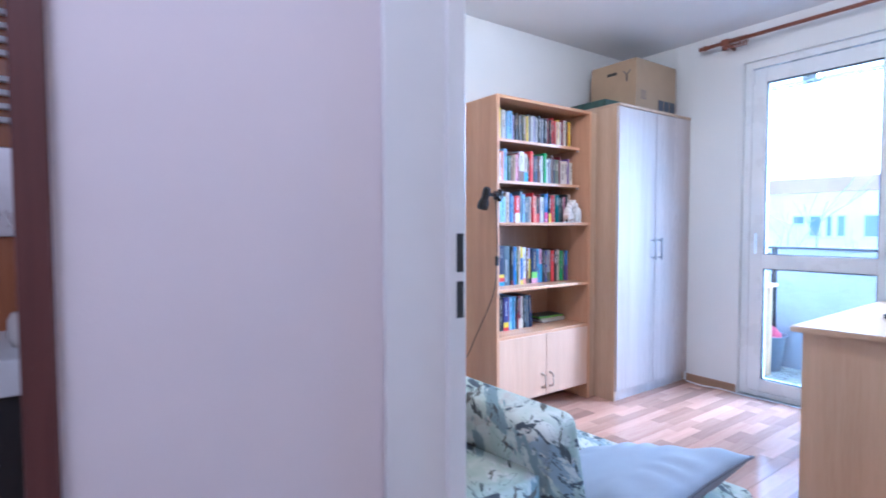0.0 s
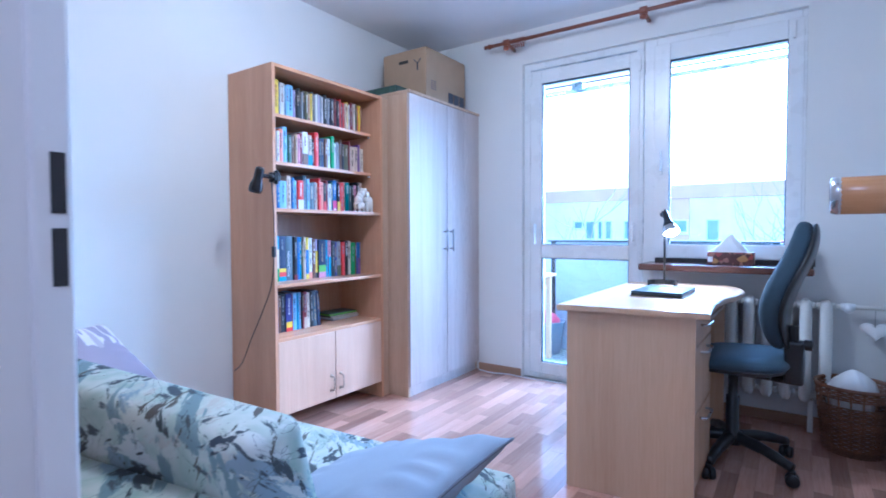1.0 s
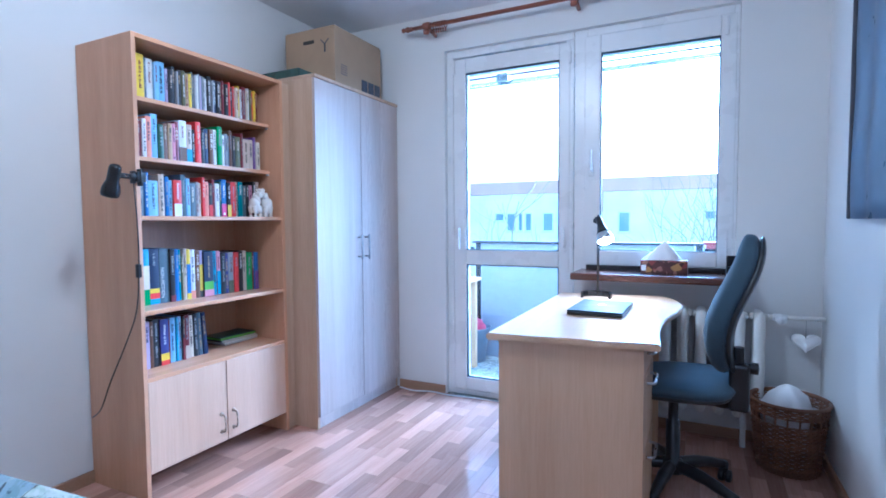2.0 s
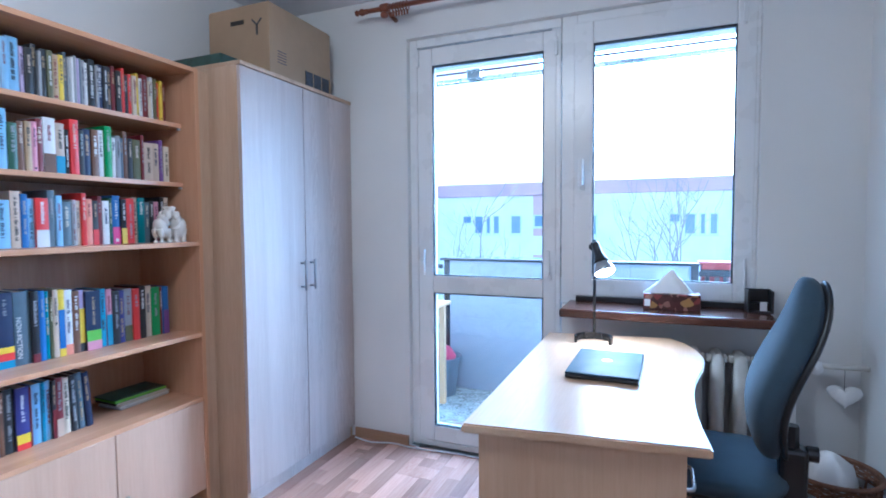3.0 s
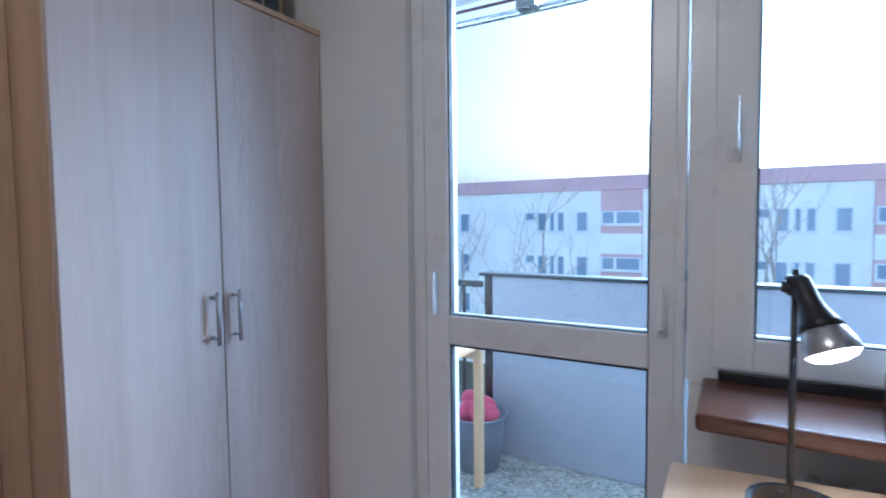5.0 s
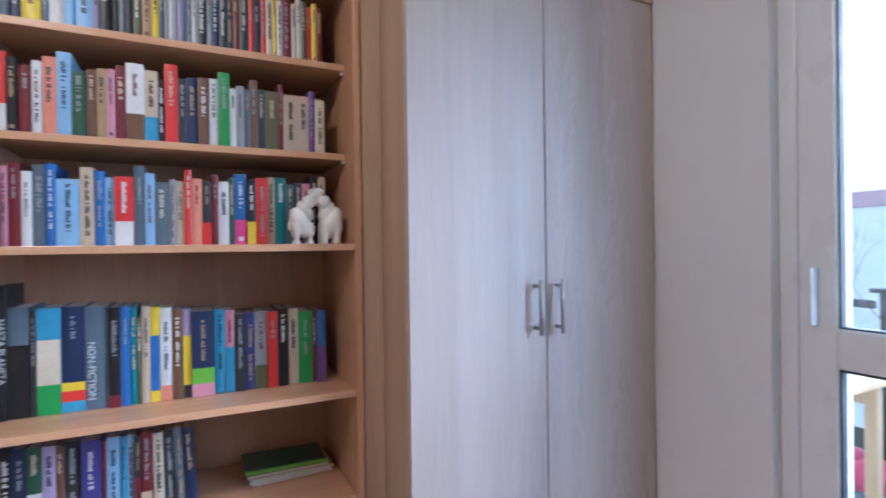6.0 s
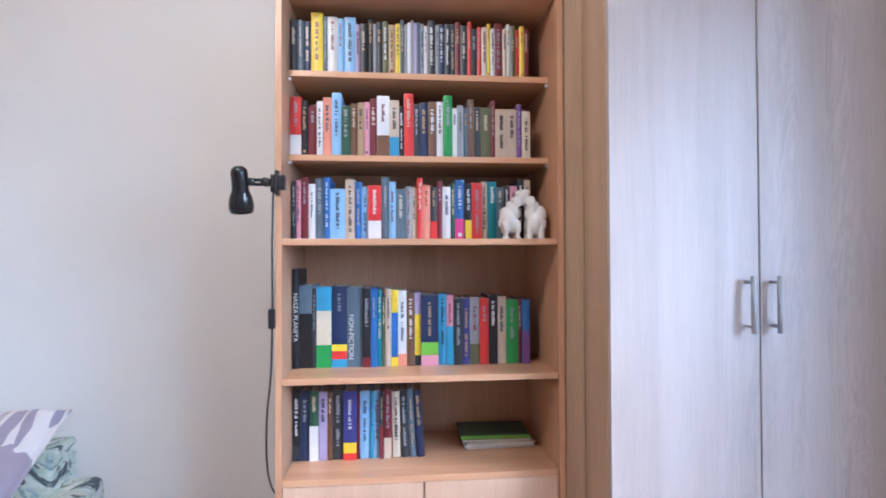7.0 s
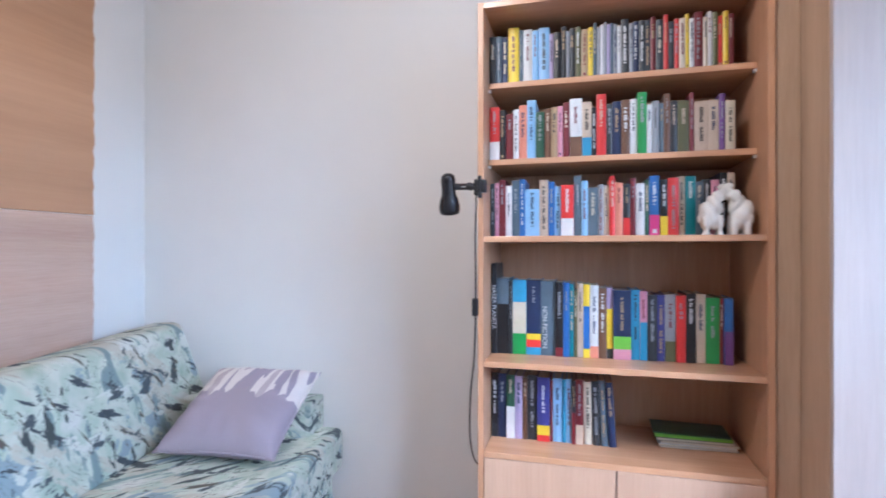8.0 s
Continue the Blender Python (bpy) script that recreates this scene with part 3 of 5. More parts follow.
for k in range(3):
    wpart("label", boxed(0.4995, 0.502, 1.36 + 0.07 * k, 1.42 + 0.07 * k, WH + 0.02, WH + 0.09), M["print"], carton, "dark slate printed label")
tagged(part("flat_box", boxed(0.12, 0.42, 0.885, 1.06, WH + 0.001, WH + 0.052, bevel=0.004), M["greenbox"]), "flat dark green box lying on the wardrobe", "box")
# ---- desk ----
desk = tagged(empty("desk", (2.0, 0.95, 0)), "beech desk with curved front edge and drawer pedestal", "desk")
bpy.context.view_layer.update()
right = smooth_path([(2.285, 0.40, 0), (2.268, 0.62, 0), (2.275, 0.85, 0), (2.315, 1.08, 0), (2.325, 1.25, 0), (2.285, 1.42, 0), (2.225, 1.525, 0)], 5)
outline = [(1.728, 0.335)] + [(p.x, p.y) for p in right] + [(1.722, 1.462)]
wpart("tabletop", slab(bmesh.new(), outline, 0.728, 0.752, 0.004), M["desk"], desk)


def skew_box(x0, x1, y0, y1, z0, z1):
    """An upright panel whose y edges follow the slant of the desk's ends."""
    k = 0.12
    bm = bmesh.new()
    return slab(bm, [(x0, y0 + k * (x0 - 1.728)), (x1, y0 + k * (x1 - 1.728)), (x1, y1 + k * (x1 - 1.728)), (x0, y1 + k * (x0 - 1.728))], z0, z1, 0.0015)


wpart("end_panel", skew_box(1.765, 2.235, 0.355, 0.375, 0, 0.728), M["desk_v"], desk)
wpart("end_panel", skew_box(1.765, 2.215, 1.42, 1.44, 0, 0.728), M["desk_v"], desk)
wpart("back_panel", skew_box(1.79, 1.808, 0.78, 1.42, 0.25, 0.728), M["desk_v"], desk)
wpart("pedestal", skew_box(1.77, 2.215, 0.376, 0.76, 0.06, 0.727), M["desk_v"], desk)
for z0, z1 in ((0.62, 0.715), (0.36, 0.61), (0.08, 0.35)):
    d = wpart("drawer", skew_box(2.216, 2.234, 0.376, 0.758, z0, z1), M["desk_v"], desk)
    bm = bmesh.new()
    tube(bm, smooth_path([(2.233, 0.55, z1 - 0.03), (2.258, 0.56, z1 - 0.03), (2.26, 0.62, z1 - 0.03), (2.258, 0.68, z1 - 0.03), (2.233, 0.69, z1 - 0.03)], 4), 0.005, 8)
    wpart("handle", bm, M["chrome"], d, "steel bow handle", True)
wpart("keyboard_tray", boxed(1.86, 2.22, 0.86, 1.40, 0.645, 0.662, bevel=0.002), M["desk"], desk)
wpart("tray_runner", boxed(1.95, 2.18, 0.845, 0.858, 0.655, 0.70), M["black"], desk, "black tray runner")
wpart("tray_runner", boxed(1.95, 2.18, 1.402, 1.415, 0.655, 0.70), M["black"], desk, "black tray runner")

# laptop, closed
laptop = tagged(empty("laptop", (2.014, 0.960, 0.752), -1), "closed dark laptop lying on the desk", "laptop")
bpy.context.view_layer.update()
part("base", boxed(-0.110, 0.110, -0.163, 0.163, 0.002, 0.014, bevel=0.004), M["black"], laptop)
part("lid", boxed(-0.110, 0.110, -0.163, 0.163, 0.0145, 0.022, bevel=0.003), plain("laptop_lid_slate", (0.035, 0.060, 0.085), 0.58, vary=0.06), laptop, "slate blue lid").data.materials[0].node_tree.nodes["Principled BSDF"].inputs["Specular IOR Level"].default_value = 0.2
bm = bmesh.new()
lathe(bm, [(0.0, 0.0), (0.017, 0.0), (0.017, 0.0008), (0.0, 0.0008)], pose(0.0, 0.02, 0.022), 24)
part("emblem", bm, M["satin_steel"], laptop, "round silver emblem")

# ---- desk lamp ----
dl = tagged(empty("desk_lamp", (1.925, 1.355, 0.752)), "lit black desk lamp with open ring base", "desk lamp")
bpy.context.view_layer.update()
bm = bmesh.new()
n = 28
ring = []
for k in range(n + 1):
    a = radians(-112 + 224 * k / n)
    c, s = math.cos(a), math.sin(a)
    ring.append([bm.verts.new((1.930 + r * s, 1.327 + r * c, z)) for r, z in ((0.066, 0.753), (0.076, 0.753), (0.076, 0.780), (0.066, 0.780))])
for a, b2 in zip(ring, ring[1:]):
    for k in range(4):
        bm.faces.new((a[k], a[(k + 1) % 4], b2[(k + 1) % 4], b2[k]))
bm.faces.new(ring[0])
bm.faces.new(ring[-1])
wpart("base", bm, M["blacksteel"], dl)
bm = bmesh.new()
rod_between(bm, (1.925, 1.398, 0.754), (1.925, 1.398, 1.17), 0.006, 12)
wpart("post", bm, M["blacksteel"], dl, smooth=True)
bm = boxed(1.910, 1.940, 1.375, 1.41, 1.125, 1.16, bevel=0.004)
lathe(bm, [(0.009, 0), (0.011, 0.004), (0.011, 0.02)], pose(1.903, 1.385, 1.14, 0, 90, 0), 12)
wpart("clamp", bm, M["black"], dl)
HEAD, AIM = Vector((1.930, 1.380, 1.150)), Vector((1.988, 1.315, 1.00))
hm = Matrix.Translation(HEAD) @ (AIM - HEAD).to_track_quat("Z", "Y").to_matrix().to_4x4() @ Matrix.Scale(0.86, 4)
bm = bmesh.new()
lathe(bm, [(0.0, -0.012), (0.016, -0.010), (0.020, 0.0), (0.021, 0.045), (0.025, 0.062), (0.034, 0.085), (0.040, 0.100), (0.0385, 0.100), (0.032, 0.086), (0.0, 0.070)], hm, 28)
wpart("shade", bm, M["black"], dl, "short black lamp holder", True)
bm = bmesh.new()
lathe(bm, [(0.026, 0.075), (0.036, 0.095), (0.046, 0.125), (0.050, 0.145), (0.0485, 0.149), (0.044, 0.127), (0.024, 0.080)], hm, 28)
wpart("reflector", bm, M["chrome"], dl, "silvered reflector of the bulb", True)
bm = bmesh.new()
lathe(bm, [(0.0, 0.11), (0.030, 0.118), (0.043, 0.132), (0.046, 0.146), (0.036, 0.156), (0.020, 0.161), (0.0, 0.163)], hm, 24)
wpart("bulb", bm, M["bulb"], dl, "glowing frosted bulb", True)
spot = lamp("desk_lamp_light", "SPOT", hm @ pose(0, 0, 0.172, 180, 0, 0), 3.6, (1.0, 0.86, 0.68))
spot.data.spot_size, spot.data.spot_blend, spot.data.shadow_soft_size = radians(120), 0.6, 0.04

# ---- things on the sill ----
tissues = tagged(empty("tissue_box", (2.21, 1.63, 0.861)), "patterned tissue box with a white tissue on the sill", "tissue box")
bpy.context.view_layer.update()
tm, nt, b = material("printed_carton", 0.45)
cellv = nt.nodes.new("ShaderNodeTexVoronoi")
cellv.inputs["Scale"].default_value = 42.0
nt.links.new(coords(nt), cellv.inputs["Vector"])
nt.links.new(ramp(nt, cellv.outputs["Color"], [(0.0, (0.05, 0.015, 0.012)), (0.35, (0.20, 0.035, 0.03)), (0.52, (0.36, 0.19, 0.05)), (0.62, (0.07, 0.02, 0.018)), (0.78, (0.26, 0.12, 0.08)), (0.9, (0.5, 0.40, 0.32))], True), b.inputs["Base Color"])
wpart("carton", boxed(2.112, 2.338, 1.585, 1.70, 0.861, 0.930, bevel=0.002), tm, tissues, "dark red printed carton")
wpart("print_label", boxed(2.116, 2.140, 1.583, 1.586, 0.875, 0.905), M["paper"], tissues, "white printed label")
bm = bmesh.new()
levels = ((0.93, 0.088, 0.030), (0.955, 0.070, 0.026), (0.985, 0.042, 0.018), (1.01, 0.020, 0.010), (1.03, 0.006, 0.004))
rings = []
for j, (z, a, c) in enumerate(levels):
    ringv = []
    for k in range(24):
        u = 2 * math.pi * k / 24
        w = 1 + 0.16 * math.sin(5 * u + j) + 0.08 * math.sin(9 * u - 2 * j)
        ringv.append(bm.verts.new((2.212 + 0.004 * j + a * w * math.cos(u), 1.643 + c * w * math.sin(u), z)))
    rings.append(ringv)
for a, b2 in zip(rings, rings[1:]):
    for k in range(24):
        bm.faces.new((a[k], a[(k + 1) % 24], b2[(k + 1) % 24], b2[k]))
bm.faces.new(rings[-1])
wpart("tissue", bm, M["paper"], tissues, "crumpled white tissue", True)
cube = tagged(empty("pen_holder", (2.56, 1.66, 0.861)), "small black cube holder with white label", "holder")
bpy.context.view_layer.update()
bm = bmesh.new()
for q in ((2.515, 2.522, 1.62, 1.71, 0.861, 0.955), (2.602, 2.609, 1.62, 1.71, 0.861, 0.955), (2.522, 2.602, 1.703, 1.71, 0.861, 0.955), (2.522, 2.602, 1.62, 1.703, 0.861, 0.868), (2.522, 2.602, 1.66, 1.703, 0.868, 0.90)):
    box(bm, *q, 0.001)
wpart("body", bm, M["black"], cube)
wpart("card", boxed(2.565, 2.590, 1.652, 1.658, 0.868, 0.905), M["paper"], cube, "white card")

# ---- office chair ----
CX, CY = 2.290, 1.01
chair = tagged(empty("office_chair", (CX, CY, 0)), "blue fabric office chair with black star base", "office chair")
bpy.context.view_layer.update()
for k in range(5):
    a = radians(-98 + 72 * k)
    ex, ey = CX + 0.27 * math.cos(a), CY + 0.27 * math.sin(a)
    bm = bmesh.new()
    tube(bm, smooth_path([(CX + 0.02 * math.cos(a), CY + 0.02 * math.sin(a), 0.115), (CX + 0.15 * math.cos(a), CY + 0.15 * math.sin(a), 0.105), (ex, ey, 0.075)], 5), [0.026] * 5 + [0.023] * 3 + [0.020] * 3, 8)
    leg = wpart("leg", bm, M["black"], chair, smooth=True)
    bm = bmesh.new()
    for s in (-0.014, 0.014):
        m2 = Matrix.Translation((ex, ey, 0.027)) @ pose(0, 0, 0, 90, 0, math.degrees(a) + 35) @ Matrix.Translation((0, 0, s))
        lathe(bm, [(0.0, -0.011), (0.022, -0.011), (0.026, -0.006), (0.026, 0.006), (0.022, 0.011), (0.0, 0.011)], m2, 18)
    box(bm, ex - 0.012, ex + 0.012, ey - 0.012, ey + 0.012, 0.04, 0.066, 0.004)
    wpart("caster", bm, M["black"], leg, "black twin-wheel caster", True)
bm = bmesh.new()
lathe(bm, [(0.045, 0.085), (0.048, 0.10), (0.040, 0.135), (0.028, 0.14), (0.028, 0.30), (0.020, 0.305), (0.020, 0.42), (0.06, 0.42)], Matrix.Translation((CX, CY, 0)), 20)
wpart("column", bm, M["black"], chair, smooth=True)
bm = boxed(CX - 0.12, CX + 0.16, CY - 0.10, CY + 0.10, 0.415, 0.445, bevel=0.01)
wpart("mechanism", bm, M["black"], chair)


def cushion(bm, m, wx, wy, thick, power=3.0, nu=28, nv=10, bulge=1.0, pinch=0.0):
    """A closed, rounded pad: a superellipse outline with a soft profile."""
    rows2 = []
    for j in range(nv + 1):
        v = -math.pi / 2 + math.pi * j / nv
        cr, sz = math.copysign(abs(math.cos(v)) ** (2 / power), math.cos(v)), math.copysign(abs(math.sin(v)) ** bulge, math.sin(v))
        row = []
        for k in range(nu):
            u = 2 * math.pi * k / nu
            cu, su = math.cos(u), math.sin(u)
            x = math.copysign(abs(cu) ** (2 / power), cu) * cr
            y = math.copysign(abs(su) ** (2 / power), su) * cr
            edge = 1 - pinch * max(abs(x), abs(y)) ** 3
            row.append(bm.verts.new(m @ Vector((x * wx / 2, y * wy / 2, sz * thick / 2 * edge))))
        rows2.append(row)
    for a, b2 in zip(rows2, rows2[1:]):
        for k in range(nu):
            bm.faces.new((a[k], a[(k + 1) % nu], b2[(k + 1) % nu], b2[k]))
    bmesh.ops.remove_doubles(bm, verts=bm.verts, dist=1e-5)
    return bm


bm = cushion(bmesh.new(), pose(CX + 0.035, CY - 0.03, 0.485, 0, -3, 0), 0.40, 0.44, 0.085, 3.6)
wpart("seat", bm, M["chair"], chair, "blue fabric seat", True)
bm = cushion(bmesh.new(), pose(CX + 0.035, CY - 0.03, 0.462, 0, -3, 0), 0.38, 0.42, 0.05, 3.6)
wpart("seat_shell", bm, M["black"], chair, smooth=True)
# back: tall rounded pad, waisted below, leaning away from the desk
bm = bmesh.new()
cushion(bm, Matrix(), 0.105, 0.282, 0.53, 2.9, 36, 22)
for v in bm.verts:
    t = (v.co.z + 0.26) / 0.52
    v.co.y *= 0.68 + 0.48 * math.sin(math.pi * min(1, 0.14 + 0.78 * t))
    v.co.x += 0.035 * math.cos(math.pi * 1.6 * (t - 0.28)) * -1
bmesh.ops.transform(bm, matrix=pose(CX + 0.212, CY - 0.10, 0.825, 0, 5, 0), verts=bm.verts)
wpart("backrest", bm, M["chair"], chair, "blue fabric backrest", True)
bm = bmesh.new()
cushion(bm, Matrix(), 0.036, 0.276, 0.520, 2.9, 36, 22)
for v in bm.verts:
    t = (v.co.z + 0.26) / 0.52
    v.co.y *= 0.68 + 0.48 * math.sin(math.pi * min(1, 0.14 + 0.78 * t))
    v.co.x += 0.035 * math.cos(math.pi * 1.6 * (t - 0.28)) * -1 + 0.036
bmesh.ops.transform(bm, matrix=pose(CX + 0.214, CY - 0.10, 0.825, 0, 5, 0), verts=bm.verts)
wpart("back_shell", bm, M["black"], chair, "black plastic back shell", True)
bm = bmesh.new()
tube(bm, smooth_path([(CX + 0.10, CY - 0.04, 0.435), (CX + 0.19, CY - 0.08, 0.43), (CX + 0.235, CY - 0.10, 0.47), (CX + 0.235, CY - 0.10, 0.66)], 5), 0.020, 8)
box(bm, CX + 0.205, CX + 0.275, CY - 0.135, CY - 0.065, 0.42, 0.60, 0.012)
lathe(bm, [(0.018, 0), (0.022, 0.004), (0.022, 0.03), (0.0, 0.034)], pose(CX + 0.27, CY - 0.10, 0.585, 0, 90, 0), 14)
wpart("back_bracket", bm, M["black"], chair, smooth=False)
chair.matrix_world = pose(CX + 0.012, CY, 0, 0, 0, -5)

# ---- radiator and pipe ----
rad = tagged(empty("radiator", (2.3, 1.62, 0)), "white ribbed cast radiator under the sill", "radiator")
bpy.context.view_layer.update()
for k in range(9):
    x = 1.985 + 0.084 * k
    bm = bmesh.new()
    for y in (1.575, 1.665):
        tube(bm, [(x, y, z) for z in (0.165, 0.18, 0.21, 0.64, 0.67, 0.69)], [0.016, 0.024, 0.027, 0.027, 0.024, 0.014], 10)
    box(bm, x - 0.022, x + 0.022, 1.575, 1.665, 0.17, 0.225, 0.014)
    box(bm, x - 0.022, x + 0.022, 1.575, 1.665, 0.635, 0.69, 0.014)
    box(bm, x - 0.041, x + 0.041, 1.60, 1.64, 0.18, 0.215, 0.01)
    box(bm, x - 0.041, x + 0.041, 1.60, 1.64, 0.645, 0.68, 0.01)
    wpart("rib", bm, M["radiator"], rad, smooth=True)
for x in (2.03, 2.60):
    wpart("foot", boxed(x - 0.012, x + 0.012, 1.60, 1.64, 0.0, 0.17, bevel=0.003), M["radiator"], rad)
bm = bmesh.new()
tube(bm, [(2.69, 1.62, 0.665), (2.80, 1.62, 0.665), (2.928, 1.62, 0.668)], 0.011, 10)
wpart("pipe", bm, M["radiator"], rad, smooth=True)
bm = bmesh.new()
lathe(bm, [(0.015, -0.03), (0.018, -0.02), (0.018, 0.02), (0.015, 0.03)], pose(2.745, 1.62, 0.665, 0, 90, 0), 14)
lathe(bm, [(0.012, 0), (0.022, 0.015), (0.024, 0.05), (0.020, 0.062), (0.0, 0.064)], pose(2.745, 1.615, 0.665, 90, 0, 0), 16)
wpart("valve", bm, M["pvc"], rad, "white round valve", True)
# white heart hung from the pipe by a thread
heart = tagged(empty("heart_ornament", (2.852, 1.62, 0.56)), "white padded heart hanging by a thread from the pipe", "ornament")
bpy.context.view_layer.update()
line = []
for k in range(28):
    a = 2 * math.pi * k / 28
    line.append((0.0038 * 16 * math.sin(a) ** 3, 0.0031 * (13 * math.cos(a) - 5 * math.cos(2 * a) - 2 * math.cos(3 * a) - math.cos(4 * a))))
bm = bmesh.new()
rims = [[bm.verts.new((2.852 + x * w, 1.62 + d, 0.555 + z * w)) for x, z in line] for w, d in ((0.80, -0.014), (0.95, -0.010), (1.0, 0.0), (0.95, 0.010), (0.80, 0.014))]
for a, b2 in zip(rims, rims[1:]):
    for k in range(28):
        bm.faces.new((a[k], a[(k + 1) % 28], b2[(k + 1) % 28], b2[k]))
bm.faces.new(rims[0])
bm.faces.new(rims[-1])
wpart("padding", bm, M["paper"], heart, smooth=True)
wpart("thread", rod_between(bmesh.new(), (2.852, 1.62, 0.566), (2.852, 1.62, 0.676), 0.0012, 6), M["pillow_dark"], heart, "thin grey thread")

# ---- wicker basket ----
basket = tagged(empty("waste_basket", (2.768, 1.45, 0)), "round brown wicker waste basket holding white paper", "basket")
bpy.context.view_layer.update()
prof = [(0.118, 0.0), (0.122, 0.02), (0.142, 0.22), (0.148, 0.25), (0.150, 0.305), (0.154, 0.32)]
m2 = Matrix.Translation((2.768, 1.45, 0.0))


def at_height(z):
    for (r0, z0), (r1, z1) in zip(prof, prof[1:]):
        if z0 <= z <= z1:
            return r0 + (r1 - r0) * (z - z0) / (z1 - z0)
    return prof[-1][0]


bm = bmesh.new()
for j in range(32):
    z = 0.006 + 0.0098 * j
    if 0.232 < z < 0.27:
        continue
    r = at_height(z)
    pts = [(2.768 + (r + 0.003 * (-1) ** (k + j)) * math.cos(math.pi * k / 20), 1.45 + (r + 0.003 * (-1) ** (k + j)) * math.sin(math.pi * k / 20), z) for k in range(41)]
    tube(bm, pts, 0.0046, 5)
wpart("weave", bm, M["wicker"], basket)
for k in range(20):
    a = math.pi * (k + 0.5) / 10
    bm = tube(bmesh.new(), [(2.768 + at_height(z) * math.cos(a), 1.45 + at_height(z) * math.sin(a), z) for z in (0.0, 0.1, 0.22, 0.27, 0.312)], 0.004, 5)
    wpart("stake", bm, M["wicker"], basket)
bm = bmesh.new()
tube(bm, [(2.768 + 0.155 * math.cos(math.pi * k / 20), 1.45 + 0.155 * math.sin(math.pi * k / 20), 0.318) for k in range(41)], 0.009, 8)
wpart("rim", bm, M["wicker"], basket, smooth=True)
wpart("bottom", lathe(bmesh.new(), [(0.0, 0.004), (0.115, 0.004), (0.115, 0.012), (0.0, 0.012)], m2, 24), M["wicker"], basket)
bm = bmesh.new()
ringz = []
for z, r in ((0.02, 0.085), (0.23, 0.092), (0.275, 0.105), (0.335, 0.075), (0.372, 0.035), (0.385, 0.012)):
    ringz.append([bm.verts.new((2.763 + r * (1 + 0.15 * math.sin(3 * u + z * 20)) * math.cos(u), 1.45 + r * (1 + 0.12 * math.sin(4 * u)) * math.sin(u), z)) for u in [2 * math.pi * k / 20 for k in range(20)]])
for a, b2 in zip(ringz, ringz[1:]):
    for k in range(20):
        bm.faces.new((a[k], a[(k + 1) % 20], b2[(k + 1) % 20], b2[k]))
bm.faces.new(ringz[-1])
bm.faces.new(ringz[0])
tagged(part("waste_bag", bm, M["paper"], smooth=True), "crumpled white paper bag inside the basket", "paper bag")

# ---- hanging cloth on the side wall ----
bm = bmesh.new()
grid = []
for j in range(25):
    row = []
    for k in range(15):
        y, z = 1.16 - 0.62 * j / 24, 1.14 + 1.0 * k / 14
        row.append(bm.verts.new((2.908 - 0.007 * math.sin(j * 0.7 + 0.5 * math.sin(k * 0.5)), y + 0.012 * math.sin(k * 0.8), z)))
    grid.append(row)
for a, b2 in zip(grid, grid[1:]):
    for k in range(14):
        bm.faces.new((a[k], a[k + 1], b2[k + 1], b2[k]))
bmesh.ops.solidify(bm, geom=bm.faces[:], thickness=0.004)
cloth = tagged(part("wall_cloth", bm, M["satin"], smooth=True), "shiny pale blue cloth hanging on the wall", "wall hanging")
part("cloth_binding", boxed(2.896, 2.915, 1.158, 1.168, 1.14, 2.14, bevel=0.004), M["pillow_dark"], cloth, "dark edge binding")

# ---- sofa bed, turned a little away from the wall ----
sofa = tagged(empty("sofa_bed", (0.06, -0.62, 0), 5.0), "folded sofa bed in pale green leaf-patterned fabric", "sofa")
bpy.context.view_layer.update()
LEN = 1.90


def pad(name, x0, x1, y0, y1, z0, z1, r, label=""):
    bm = boxed(x0, x1, y0, y1, z0, z1, bevel=r, seg=5)
    return part(name, bm, M["sofa"], sofa, label, True)


pad("base", 0.03, LEN - 0.03, -0.78, -0.03, 0.06, 0.26, 0.03)
pad("seat", 0.0, LEN, -0.70, 0.0, 0.26, 0.425, 0.030)
bm = boxed(0.0, LEN - 0.165, -0.070, 0.070, -0.20, 0.20, bevel=0.032, seg=6)
for v in bm.verts:
    if v.co.y > 0:
        v.co.y += 0.13 * (0.5 - v.co.z / 0.4) * v.co.y / 0.075
bmesh.ops.transform(bm, matrix=pose(0, -0.775, 0.628, 3, 3.1, 4.0), verts=bm.verts)
part("backrest", bm, M["sofa"], sofa, "thick rounded backrest", True)
bm = slab(bmesh.new(), [(0.0, -0.865), (0.0, -1.02), (LEN - 0.165, -1.08), (LEN - 0.165, -0.735)], 0.06, 0.650, 0.014)
part("bedding_box", bm, M["sofa"], sofa, "upholstered bedding box", True)
pad("side_bolster", 0.0, 0.15, -0.66, -0.085, 0.42, 0.552, 0.014, "padded end bolster")
for x in (0.1, LEN - 0.1):
    for y in (-0.7, -0.1):
        part("leg", boxed(x - 0.025, x + 0.025, y - 0.025, y + 0.025, 0, 0.06, bevel=0.004), M["walnut"], sofa, "dark wooden foot")


